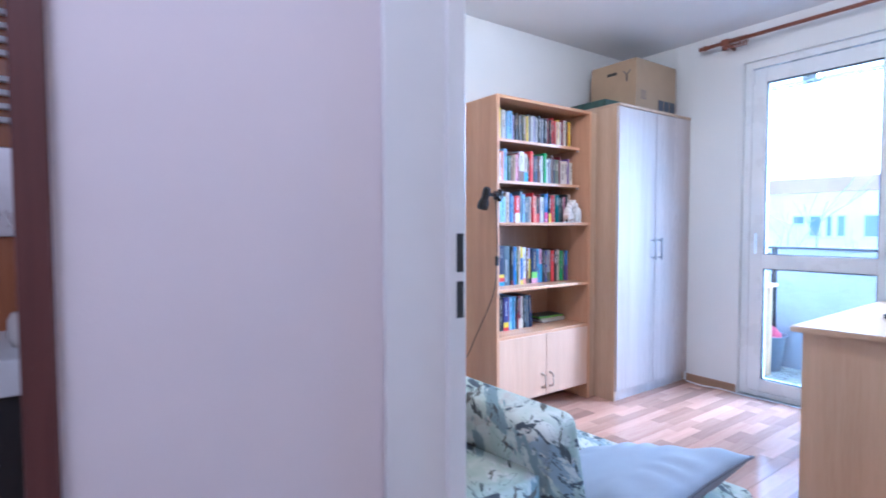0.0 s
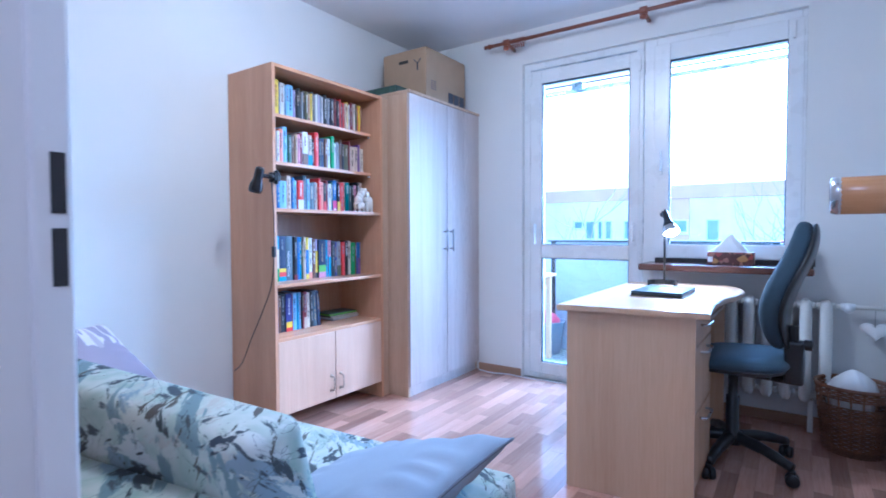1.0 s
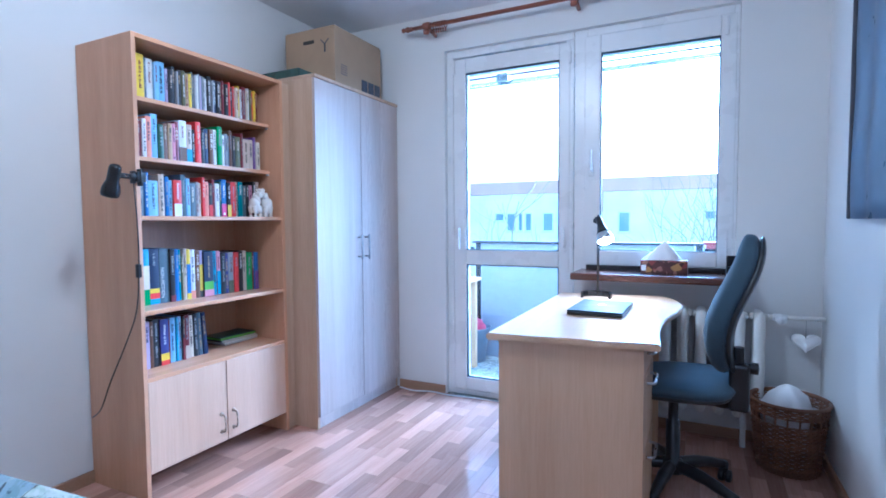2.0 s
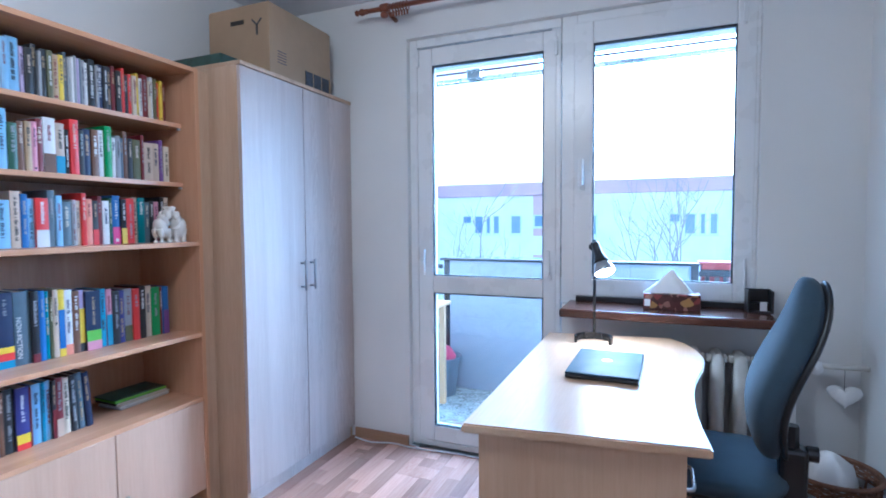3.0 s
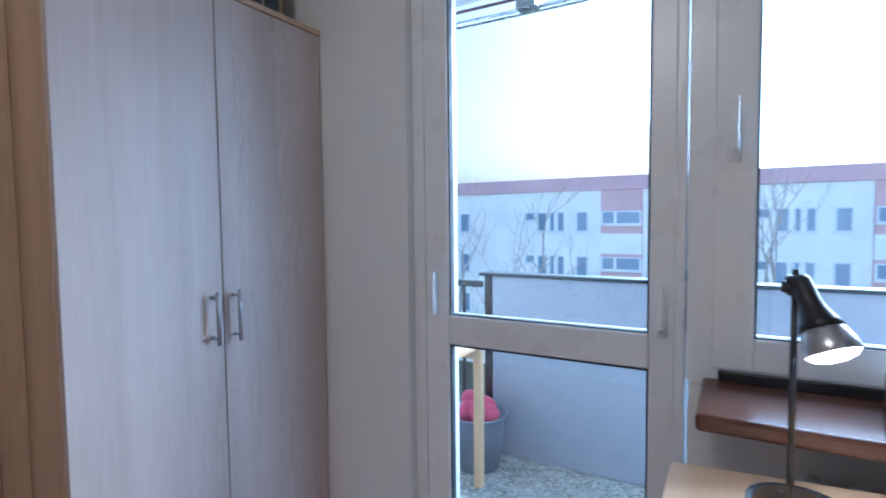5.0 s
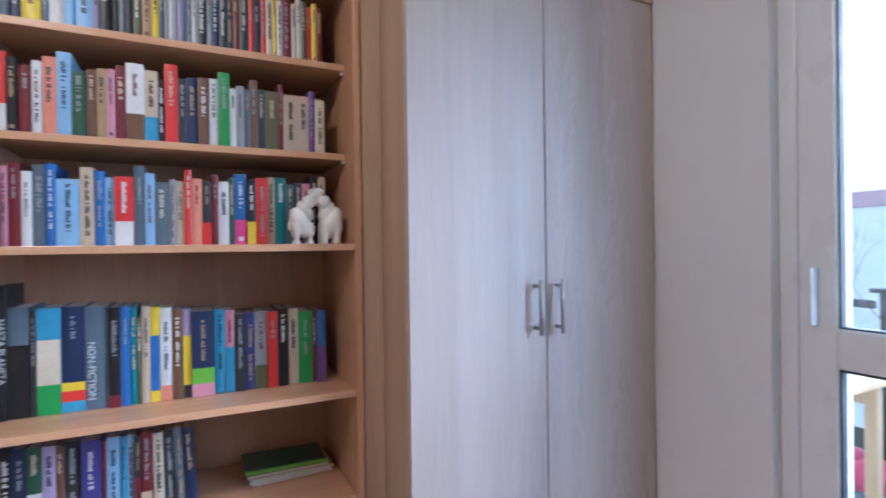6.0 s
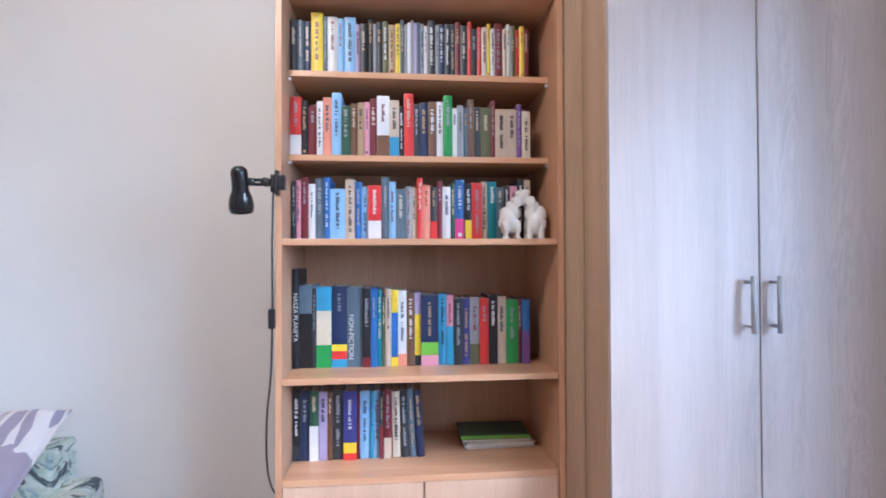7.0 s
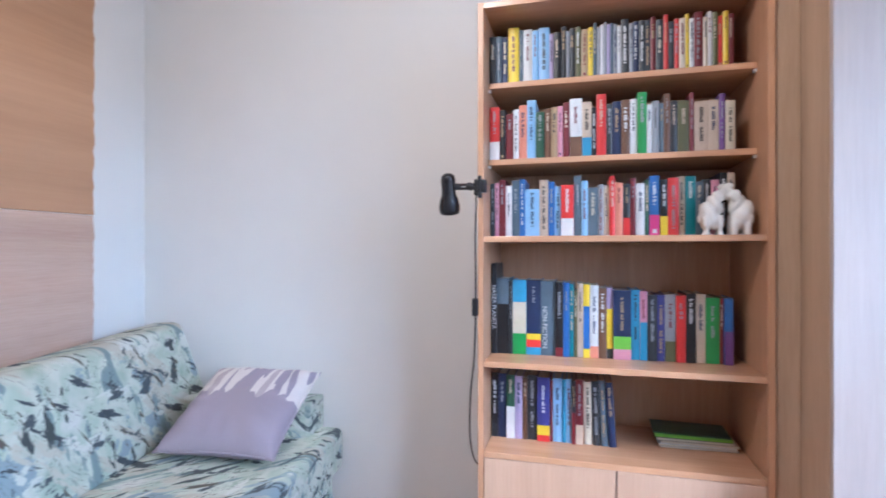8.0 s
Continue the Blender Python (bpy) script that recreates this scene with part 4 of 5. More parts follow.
def pillow(name, mat, m, wide, thick, label):
    """A square pillow with pulled-in edges, pointed corners, folds along the seam and piping."""
    bm = bmesh.new()
    n, h = 40, wide / 2
    sheets, rim = [], {}

    def spot_at(i, j, side):
        u, v = 2 * i / n - 1, 2 * j / n - 1
        x = u * h * (1 - 0.075 * (1 - v * v) * u * u)
        y = v * h * (1 - 0.075 * (1 - u * u) * v * v)
        fill = max(0.0, (1 - u ** 4) * (1 - v ** 4)) ** 0.55
        fold = 0.0
        for a, c in ((u, v), (v, u)):
            near = max(0.0, abs(a) - 0.45) / 0.55
            fold += near * (1 - near) * 0.013 * math.sin(c * 17 + 2.0 * a + 1.5 * math.sin(c * 5))
        fold += 0.004 * math.sin(5 * u + 3 * v) * fill
        z = side * (thick / 2 * fill) + fold * min(1, fill * 2)
        return Vector((x, y, z))

    for side in (1, -1):
        rows2 = []
        for i in range(n + 1):
            row = []
            for j in range(n + 1):
                edge = i in (0, n) or j in (0, n)
                if edge and (i, j) in rim:
                    row.append(rim[i, j])
                else:
                    w = bm.verts.new(spot_at(i, j, side))
                    row.append(w)
                    if edge:
                        rim[i, j] = w
            rows2.append(row)
        for a, b2 in zip(rows2, rows2[1:]):
            for k in range(n):
                q = (a[k], b2[k], b2[k + 1], a[k + 1])
                bm.faces.new(q if side > 0 else q[::-1])
    loop = [(i, 0) for i in range(n)] + [(n, j) for j in range(n)] + [(n - i, n) for i in range(n)] + [(0, n - j) for j in range(n + 1)]
    line = [m @ rim[k].co for k in loop]
    bmesh.ops.transform(bm, matrix=m, verts=bm.verts)
    ob = tagged(part(name, bm, mat, smooth=True), label, "pillow")
    part("piping", tube(bmesh.new(), line, 0.0035, 6), M["pillow_dark"], ob, "dark seam piping", True)
    return ob


grey = pillow("pillow", M["pillow"], pose(1.745, -0.80, 0.462, 2, -17, 2), 0.51, 0.105, "plump grey-blue pillow lying on the sofa seat")
pm, nt, b = material("striped_cushion_cover", 0.9)
vo = coords(nt, (9, 0.9, 1), "Object")
stripes = ramp(nt, noise_tex(nt, vo, 2.2, 2, 0.5), [(0.0, (0.30, 0.26, 0.32)), (0.47, (0.62, 0.57, 0.55)), (0.6, (0.42, 0.36, 0.38))], True)
sepn = nt.nodes.new("ShaderNodeSeparateXYZ")
nt.links.new(coords(nt), sepn.inputs[0])
jag = nt.nodes.new("ShaderNodeMath")
jag.operation, jag.inputs[1].default_value = "MULTIPLY_ADD", 0.16
nt.links.new(noise_tex(nt, coords(nt, (14, 0.01, 1)), 1.5, 1), jag.inputs[0])
nt.links.new(sepn.outputs[1], jag.inputs[2])
upper = ramp(nt, jag.outputs[0], [(0.0, (0, 0, 0)), (0.10, (1, 1, 1))], True)
nt.links.new(mix(nt, upper, (0.31, 0.265, 0.315), stripes), b.inputs["Base Color"])
relief(nt, b, noise_tex(nt, coords(nt), 800, 2), 0.3, 0.0008)
cush = tagged(pillow("cushion", pm, Matrix(), 0.425, 0.14, ""), "purple cushion with pale brush stripes on the sofa", "cushion")
for o in cush.children:
    o.data.materials[0] = pm
    o["label"] = "mauve seam piping"
cush.matrix_world = pose(0.345, -0.880, 0.556, 26, 0, 96)

# wooden panel on the wall behind the sofa: two boards with a rough end
panel = tagged(empty("wall_panel", (1.0, BY, 0.7)), "two-tone wooden board panel fixed behind the sofa", "wall panel")
bpy.context.view_layer.update()


def rough_board(z0, z1, seed):
    """A flat board whose free end is a little ragged."""
    rnd = random.Random(seed)
    n = 36
    line = [(1.74, z0), (1.74, z1)] + [(0.272 + rnd.uniform(-0.005, 0.005), z1 - (z1 - z0) * k / n) for k in range(n + 1)]
    bm = bmesh.new()
    f = bm.faces.new([bm.verts.new((x, BY + 0.001, z)) for x, z in line])
    up = bmesh.ops.extrude_face_region(bm, geom=[f])
    bmesh.ops.translate(bm, verts=[v for v in up["geom"] if isinstance(v, bmesh.types.BMVert)], vec=(0, 0.016, 0))
    return bm


wpart("board", rough_board(1.274, 2.32, 5), M["panel"], panel, "warm brown upper board")
wpart("board", rough_board(0.45, 1.271, 6), M["panel_pale"], panel, "paler streaked lower board")
# ---- ceiling lamp ----
cel = tagged(empty("ceiling_lamp", (1.45, -0.20, CZ)), "round frosted glass ceiling lamp, switched on", "ceiling lamp")
bpy.context.view_layer.update()
cm = Matrix.Translation((1.45, -0.20, CZ))
wpart("mount", lathe(bmesh.new(), [(0.0, 0.0), (0.15, 0.0), (0.155, -0.02), (0.0, -0.02)], cm, 32), M["pvc"], cel)
opal, nt, b = material("lit_opal_glass", 0.3)
b.inputs["Base Color"].default_value = (0.8, 0.8, 0.78, 1)
b.inputs["Emission Color"].default_value, b.inputs["Emission Strength"].default_value = (1.0, 0.92, 0.84, 1), 3.0
wpart("shade", lathe(bmesh.new(), [(0.148, -0.02), (0.142, -0.045), (0.115, -0.07), (0.06, -0.085), (0.0, -0.09)], cm, 32), opal, cel, "glowing opal glass shade", True)
# ---- balcony ----
BF = -0.06
structure("balcony_floor", boxed(-0.6, 4.0, WY + 0.28, 3.05, BF - 0.15, BF), M["balcony_floor"], "rough stained grey concrete balcony floor", "balcony floor")
bm = boxed(0.90, 2.56, WY + 0.0801 + FY - WY, WY + 0.28, BF, 0.0, bevel=0.004)
structure("balcony_step", bm, M["concrete"], "concrete step under the balcony door", "step")
structure("balcony_ceiling", boxed(-0.6, 4.0, WY + 0.28, 2.62, 2.52, 2.70), M["ceiling"], "white painted slab over the balcony", "ceiling")
parapet = tagged(empty("balcony_parapet", (1.2, 2.95, BF)), "grey-white balcony parapet panel with black cap rail", "balcony parapet", kind="structure")
bpy.context.view_layer.update()
wpart("panel", boxed(0.65, 2.36, 2.93, 2.98, BF, 0.950, bevel=0.006), M["parapet"], parapet)
wpart("cap_rail", boxed(0.58, 2.42, 2.90, 3.01, 0.950, 0.968, bevel=0.004), M["black"], parapet, "black cap rail")
for x in (0.625, 2.395):
    wpart("post", boxed(x - 0.022, x + 0.022, 2.93, 2.98, BF, 0.950, bevel=0.004), M["blacksteel"], parapet, "black steel post")
for z in (0.10, 0.88):
    wpart("rail", boxed(2.42, 3.9, 2.94, 2.97, z, z + 0.035, bevel=0.004), M["blacksteel"], parapet)
    wpart("rail", boxed(-0.6, 0.58, 2.94, 2.97, z, z + 0.035, bevel=0.004), M["blacksteel"], parapet)
for k in range(14):
    x = 2.47 + 0.10 * k
    wpart("baluster", boxed(x - 0.008, x + 0.008, 2.947, 2.963, 0.135, 0.88), M["blacksteel"], parapet)
for k in range(9):
    x = -0.50 + 0.12 * k
    wpart("baluster", boxed(x - 0.008, x + 0.008, 2.947, 2.963, 0.135, 0.88), M["blacksteel"], parapet)
# beam, rail and gutter along the slab edge
edge = tagged(empty("awning_rail", (1.5, 2.66, 2.40)), "metal rails and bracket along the balcony ceiling edge", "rail")
bpy.context.view_layer.update()
wpart("beam", boxed(-0.6, 4.0, 2.62, 2.66, 2.335, 2.70), M["ceiling"], edge, "white edge beam")
bm = bmesh.new()
rod_between(bm, (-0.6, 2.68, 2.315), (4.0, 2.68, 2.315), 0.008, 10)
wpart("rail", bm, M["brown_frame"], edge, "dark rail", True)
bm = bmesh.new()
rod_between(bm, (-0.6, 2.74, 2.275), (4.0, 2.74, 2.275), 0.018, 10)
wpart("rail", bm, M["chrome"], edge, "grey metal rail", True)
for x in (0.95, 2.75):
    bm = boxed(x - 0.05, x + 0.05, 2.66, 2.76, 2.262, 2.33, bevel=0.004)
    wpart("bracket", bm, M["chrome"], edge)
# planter and slatted rack on the railing
planter = tagged(empty("flower_box", (2.85, 2.95, 0.8)), "red plastic flower box hung on the railing", "flower box")
bpy.context.view_layer.update()
bm = bmesh.new()
slab(bm, [(2.44, 2.99), (3.4, 2.99), (3.4, 3.13), (2.44, 3.13)], 0.80, 0.96, 0.006)
wpart("trough", bm, M["redbox"], planter)
wpart("rim", boxed(2.42, 3.42, 2.975, 3.145, 0.955, 0.975, bevel=0.006), M["redbox"], planter)
for k in range(16):
    wpart("slat", boxed(2.455 + 0.058 * k, 2.485 + 0.058 * k, 2.972, 2.980, 0.55, 0.875, bevel=0.002), M["weathered"], planter, "weathered grey-brown slat")
wpart("front_rail", boxed(2.43, 3.42, 2.955, 2.970, 0.905, 0.925, bevel=0.003), M["blacksteel"], planter, "dark holding rail")
# table, bucket
table = tagged(empty("balcony_table", (0.45, 2.6, BF)), "small pine table standing on the balcony", "table")
bpy.context.view_layer.update()
wpart("tabletop", boxed(0.09, 0.795, 2.03, 2.60, 0.66, 0.685, bevel=0.004), M["pine"], table)
wpart("apron", boxed(0.12, 0.75, 2.545, 2.565, 0.58, 0.66), M["pine"], table)
wpart("apron", boxed(0.12, 0.75, 2.07, 2.09, 0.58, 0.66), M["pine"], table)
for x in (0.14, 0.745):
    for y in (2.08, 2.555):
        wpart("leg", boxed(x - 0.02, x + 0.02, y - 0.02, y + 0.02, BF, 0.66, bevel=0.003), M["pine"], table)
bucket = tagged(empty("bucket", (0.635, 2.62, BF)), "grey plastic tub with pink cloths inside", "bucket")
bpy.context.view_layer.update()
bm = lathe(bmesh.new(), [(0.0, 0.0), (0.12, 0.0), (0.155, 0.28), (0.165, 0.285), (0.165, 0.295), (0.150, 0.29), (0.12, 0.02), (0.0, 0.015)], Matrix.Translation((0.635, 2.76, BF)), 28)
wpart("tub", bm, M["bucket"], bucket, smooth=True)
bm = bmesh.new()
for k in range(5):
    cushion(bm, pose(0.635 + 0.05 * math.cos(k * 1.3), 2.76 + 0.05 * math.sin(k * 1.3), BF + 0.29 + 0.02 * (k % 3), 30 * k, 20 * k, 40 * k), 0.16, 0.12, 0.10, 2.2, 16, 8)
wpart("cloth", bm, M["pinkcloth"], bucket, "crumpled pink cloths", True)

# unseen facade around the room, added to keep sky light off the parapet
bm = bmesh.new()
for q in ((-16, -0.151, -8, 8), (RX + 0.151, 20, -8, 8), (-0.15, RX + 0.15, CZ + 0.151, 8), (-0.15, RX + 0.15, -8, -0.13)):
    box(bm, q[0], q[1], WY, WY + 0.28, q[2], q[3])
structure("sky_blocking_facade", bm, M["render"], "unseen white facade added to block sky light", "facade")

# ---- outside ----
structure("ground", boxed(-900, 900, 3.2, 1800, -8.2, -8.0), M["grass"], "dull winter lawn around the houses", "ground")


def house(name, x0, y0, modules, label):
    """A long prefabricated block: 12 m modules with window groups and one red bay each."""
    h = tagged(empty(name, (x0, y0, -8)), label, "apartment building")
    bpy.context.view_layer.update()
    x1 = x0 + 12.0 * modules
    wpart("wall", boxed(x0, x1, y0, y0 + 10, -8, 2.85), M["render"], h, "white rendered wall")
    r = wpart("roof", boxed(x0 - 0.2, x1 + 0.2, y0 - 0.25, y0 + 10.2, 2.85, 3.62, bevel=0.03), M["pink"], h, "red roof fascia")
    for k in range(modules * 2):
        wpart("vent", boxed(x0 + 3 + 6 * k, x0 + 4.2 + 6 * k, y0 + 2, y0 + 3, 3.62, 3.74, bevel=0.02), M["concrete"], r)
    for mdl in range(modules):
        bx = x0 + 12.0 * mdl
        wpart("bay", boxed(bx + 7.05, bx + 9.25, y0 - 0.12, y0, -8, 2.85), M["pink"], h, "red clad stair bay")
        wpart("bay_band", boxed(bx + 7.05, bx + 9.25, y0 - 0.16, y0 - 0.121, -0.72, 0.42), M["render"], h, "white band")
        for fl in range(4):
            top = 1.68 - 2.56 * fl
            for a, w, hh in ((2.52, 0.62, 0.55), (3.28, 0.62, 1.2), (4.04, 0.34, 1.2), (4.50, 0.46, 1.2), (5.62, 0.70, 1.2), (7.08, 2.14, 0.78), (10.07, 0.70, 1.25)):
                front = y0 - 0.16 if 6.5 < a < 9 else y0
                wd = wpart("window", boxed(bx + a, bx + a + w, front - 0.06, front - 0.001, top - hh, top, bevel=0.01), M["pvc"], h)
                halves = ((0.10, 0.68), (0.84, w - 0.10)) if w > 1.5 else ((0.08, w - 0.08),)
                for c, d in halves:
                    wpart("pane", boxed(bx + a + c, bx + a + d, front - 0.066, front - 0.05, top - hh + 0.10, top - 0.07), M["darkglass"], wd)
                wpart("ledge", boxed(bx + a - 0.06, bx + a + w + 0.06, front - 0.16, front - 0.061, top - hh - 0.05, top - hh), M["pvc"], wd)
    return h


house("apartment_building", -47.85, 30.0, 8, "long white apartment block with red roof edge")


def tree(at, height, seed):
    rnd = random.Random(seed)
    t = tagged(empty("bare_tree", at), "leafless winter tree in front of the block", "tree")
    trunk, twigs = bmesh.new(), bmesh.new()

    def grow(p, d, length, r, level):
        pts, q = [p], p
        for _ in range(4):
            d = (d + Vector((rnd.uniform(-0.25, 0.25), rnd.uniform(-0.25, 0.25), rnd.uniform(-0.05, 0.22)))).normalized()
            q = q + d * length / 4
            pts.append(q)
        tube(trunk if level < 2 else twigs, pts, [r * (1 - 0.14 * k) for k in range(5)], 6 if level < 2 else 4)
        if level < 4:
            for k in range(3):
                start = pts[rnd.choice((2, 3, 4))]
                turn = Vector((rnd.uniform(-1, 1), rnd.uniform(-1, 1), rnd.uniform(0.0, 0.9))).normalized()
                grow(start, (d * 0.7 + turn).normalized(), length * rnd.uniform(0.55, 0.75), r * 0.5, level + 1)

    grow(Vector((0, 0, 0)), Vector((0, 0, 1)), height * 0.45, height * 0.012, 0)
    part("trunk", trunk, M["bark"], t)
    part("crown", twigs, M["bark"], t)


for k, (x, y, h) in enumerate(((-5.2, 17, 11.8), (-1.2, 20, 9.8), (3.8, 20, 11.2), (-9.5, 21, 11.0), (16.5, 24, 10.0), (-14.0, 24, 11.0))):
    tree((x, y, -8.0), h, 11 + k)
# ---- books ----
COLOURS = {
    "charcoal": (0.030, 0.033, 0.038), "black": (0.012, 0.012, 0.014), "slate": (0.10, 0.14, 0.18), "navy": (0.018, 0.030, 0.085), "yellow": (0.75, 0.56, 0.02),
    "cream": (0.62, 0.55, 0.42), "white": (0.70, 0.70, 0.70), "skyblue": (0.28, 0.48, 0.72), "lilac": (0.42, 0.35, 0.55), "pink": (0.62, 0.28, 0.36), "olive": (0.12, 0.12, 0.05),
    "tan": (0.40, 0.28, 0.15), "grey": (0.30, 0.31, 0.33), "red": (0.60, 0.035, 0.03), "maroon": (0.16, 0.018, 0.025), "green": (0.04, 0.28, 0.06), "orange": (0.70, 0.20, 0.04),
    "salmon": (0.68, 0.26, 0.17), "forest": (0.03, 0.09, 0.05), "brown": (0.15, 0.075, 0.04), "beige": (0.55, 0.44, 0.33), "purple": (0.16, 0.07, 0.26), "blue": (0.04, 0.14, 0.42),
    "teal": (0.02, 0.20, 0.24), "cyan": (0.07, 0.30, 0.50), "indigo": (0.05, 0.05, 0.22), "magenta": (0.65, 0.06, 0.26), "lime": (0.20, 0.50, 0.05),
}
COVER = {k: plain("cover_" + k, v, 0.38, vary=0.10, scale=25, bump=0.05) for k, v in COLOURS.items()}


def book(words, shelf_z, y, wide, high, deep, spine_x, rnd, where, lean=0.0):
    """A standing book: wrapped cover, page block, and bands or lines of print on the spine. words: colour, then an optional lower band."""
    main, *bands = words.split("/")
    bands = [(w.split("@") + ["0.35"])[:2] for w in bands]
    band = bands[-1][0] if bands else ""
    ob = tagged(empty("book", (spine_x, y, shelf_z + 0.0005)), "", "book", where)
    ob.rotation_euler = (lean, 0, 0)
    size = "thick" if wide > 0.028 else "thin" if wide < 0.014 else "upright"
    extra = " with a " + band + " lower band" if band else ""
    ob["label"] = "%s %s book%s standing on the shelf" % (size, main, extra)
    t = 0.0016
    bm = bmesh.new()
    box(bm, -deep, -t, 0, t, 0, high)
    box(bm, -deep, -t, wide - t, wide, 0, high)
    n = 5
    rows2 = []
    for k in range(n + 1):
        yy = wide * k / n
        bow = 0.0022 * math.sin(math.pi * k / n)
        rows2.append([bm.verts.new((bow - 0.0, yy, z)) for z in (0, high)] + [bm.verts.new((bow - t, yy, z)) for z in (high, 0)])
    for a, b2 in zip(rows2, rows2[1:]):
        for k in range(4):
            bm.faces.new((a[k], a[(k + 1) % 4], b2[(k + 1) % 4], b2[k]))
    bm.faces.new(rows2[0])
    bm.faces.new(rows2[-1])
    part("cover", bm, COVER[main], ob)
    part("page_block", boxed(-deep + 0.004, -t - 0.0005, t, wide - t, 0.002, high - 0.003), M["pages"], ob)
    low = 0.0
    for name, upto in bands:
        part("band", boxed(0.0, 0.0027, 0.0004, wide - 0.0004, low, high * float(upto)), COVER[name], ob)
        low = high * float(upto)
    dark = sum(COLOURS[main]) > 0.75
    ink = rnd.choice(("black", "navy", "maroon", "charcoal")) if dark else rnd.choice(("grey", "cream", "white", "tan", "beige", "grey"))
    if wide > 0.010:
        z = high * rnd.uniform(0.84, 0.93)
        for _ in range(rnd.choice((1, 2, 2))):
            ln = high * rnd.uniform(0.18, 0.46)
            if z - ln < max(low + 0.01, high * 0.12):
                break
            half = min(0.0050, wide * rnd.uniform(0.13, 0.23))
            bm = bmesh.new()
            zz = z
            while zz > z - ln:
                step = rnd.uniform(0.0018, 0.0042)
                top = half * rnd.choice((0.3, 0.7, 1.0, 1.0))
                box(bm, 0.0, 0.0030, wide / 2 - half, wide / 2 + top, zz - step, zz)
                zz -= step + (0.0014 if rnd.random() < 0.84 else 0.0058)
            part("print_line", bm, COVER[ink], ob)
            z -= ln + high * rnd.uniform(0.03, 0.10)
        if rnd.random() < 0.08:
            part("emblem", boxed(0.0, 0.0030, wide * 0.3, wide * 0.7, high * 0.05, high * 0.05 + wide * 0.4), COVER[ink], ob)
    return ob


SHELVES = [
    (1.670, 0.727, 0.282, 0.160, 0.012, "books on the top shelf", "charcoal slate navy yellow:26:.180 slate:9 white:22:.172 skyblue skyblue:26:.172 lilac:9 black charcoal grey:7 charcoal olive tan yellow:11 slate:8 grey:7 white:7 grey:7 lilac:7 slate:7 grey:8 white:8 charcoal grey:8 navy charcoal charcoal maroon charcoal red:9 charcoal red:9 cream:12 yellow:8 white:9 maroon:18 cream:9 white:9 olive:11 red:10 yellow:10 maroon"),
    (1.422, 0.728, 0.282, 0.165, 0.016, "books on the second shelf", "red/white:21:.175 black maroon white:11 salmon:16:.175 skyblue:18:.190 forest brown tan pink:10 maroon white/brown:24:.185 beige/cyan:18 black:9 red:18:.192 charcoal navy brown:16 white:13 green:17:.188 white:9 grey:12 slate:9 brown charcoal olive:20 maroon:8 beige:24:.150 beige:18:.152 purple:10 cream:16:.145"),
    (1.172, 0.732, 0.262, 0.175, 0.014, "books on the third shelf", "charcoal:9 pink:8 maroon:13 white:12 slate:15 blue:11 skyblue:28:.155 beige:17 blue:12 skyblue:12 red/white:24:.165 slate:14:.192 skyblue:12 slate:19:.155 grey:9 beige:11:.160 red:10 salmon:14 charcoal/red:13 maroon:10 white:15 forest:8 blue/magenta:18:.185 black/yellow:13 red:19 beige:11 teal:17 slate:13 charcoal:12 pink:14 black:12 beige:12"),
    (0.784, 0.733, 0.244, 0.215, 0.012, "books on the fourth shelf", "black:21:.300 slate/black@.66:46:.250 charcoal:14:.242 cyan/green@.28/cream@.70:52:.246 navy/cyan@.10/red@.20/yellow@.28:54:.246 slate:54:.244 black/maroon@.12:28:.240 blue:22:.240 teal:16:.236 olive:12 beige:20:.238 yellow/yellow@.12/blue@.70:24:.235 white/salmon@.16:30:.232 brown:28:.225 lilac/charcoal@.14/yellow@.70:22:.225 navy/pink@.15/lime@.33:62:.218 cyan:30:.220 pink/cyan@.55:25:.216 charcoal:32:.205 indigo:26:.205 grey/olive@.30:36:.208 red:31:.205 black:32:.212 beige:32:.210 green:44:.200 maroon:12:.200 blue/purple@.5:28:.200"),
    (0.505, 0.388, 0.246, 0.205, 0.006, "books on the lowest shelf", "black/charcoal@.2:27:.215 navy:33:.212 forest/white@.5:33:.210 lilac:30:.208 brown:18:.205 charcoal:38:.212 indigo/red@.10/yellow@.25:48:.208 maroon:11:.2 skyblue:34:.206 cyan:15:.204 skyblue:20:.206 charcoal/maroon@.5:15:.203 maroon/beige@.3:28:.208 cream:28:.200 charcoal:25:.205 slate:24:.208 navy:26:.204"),
]
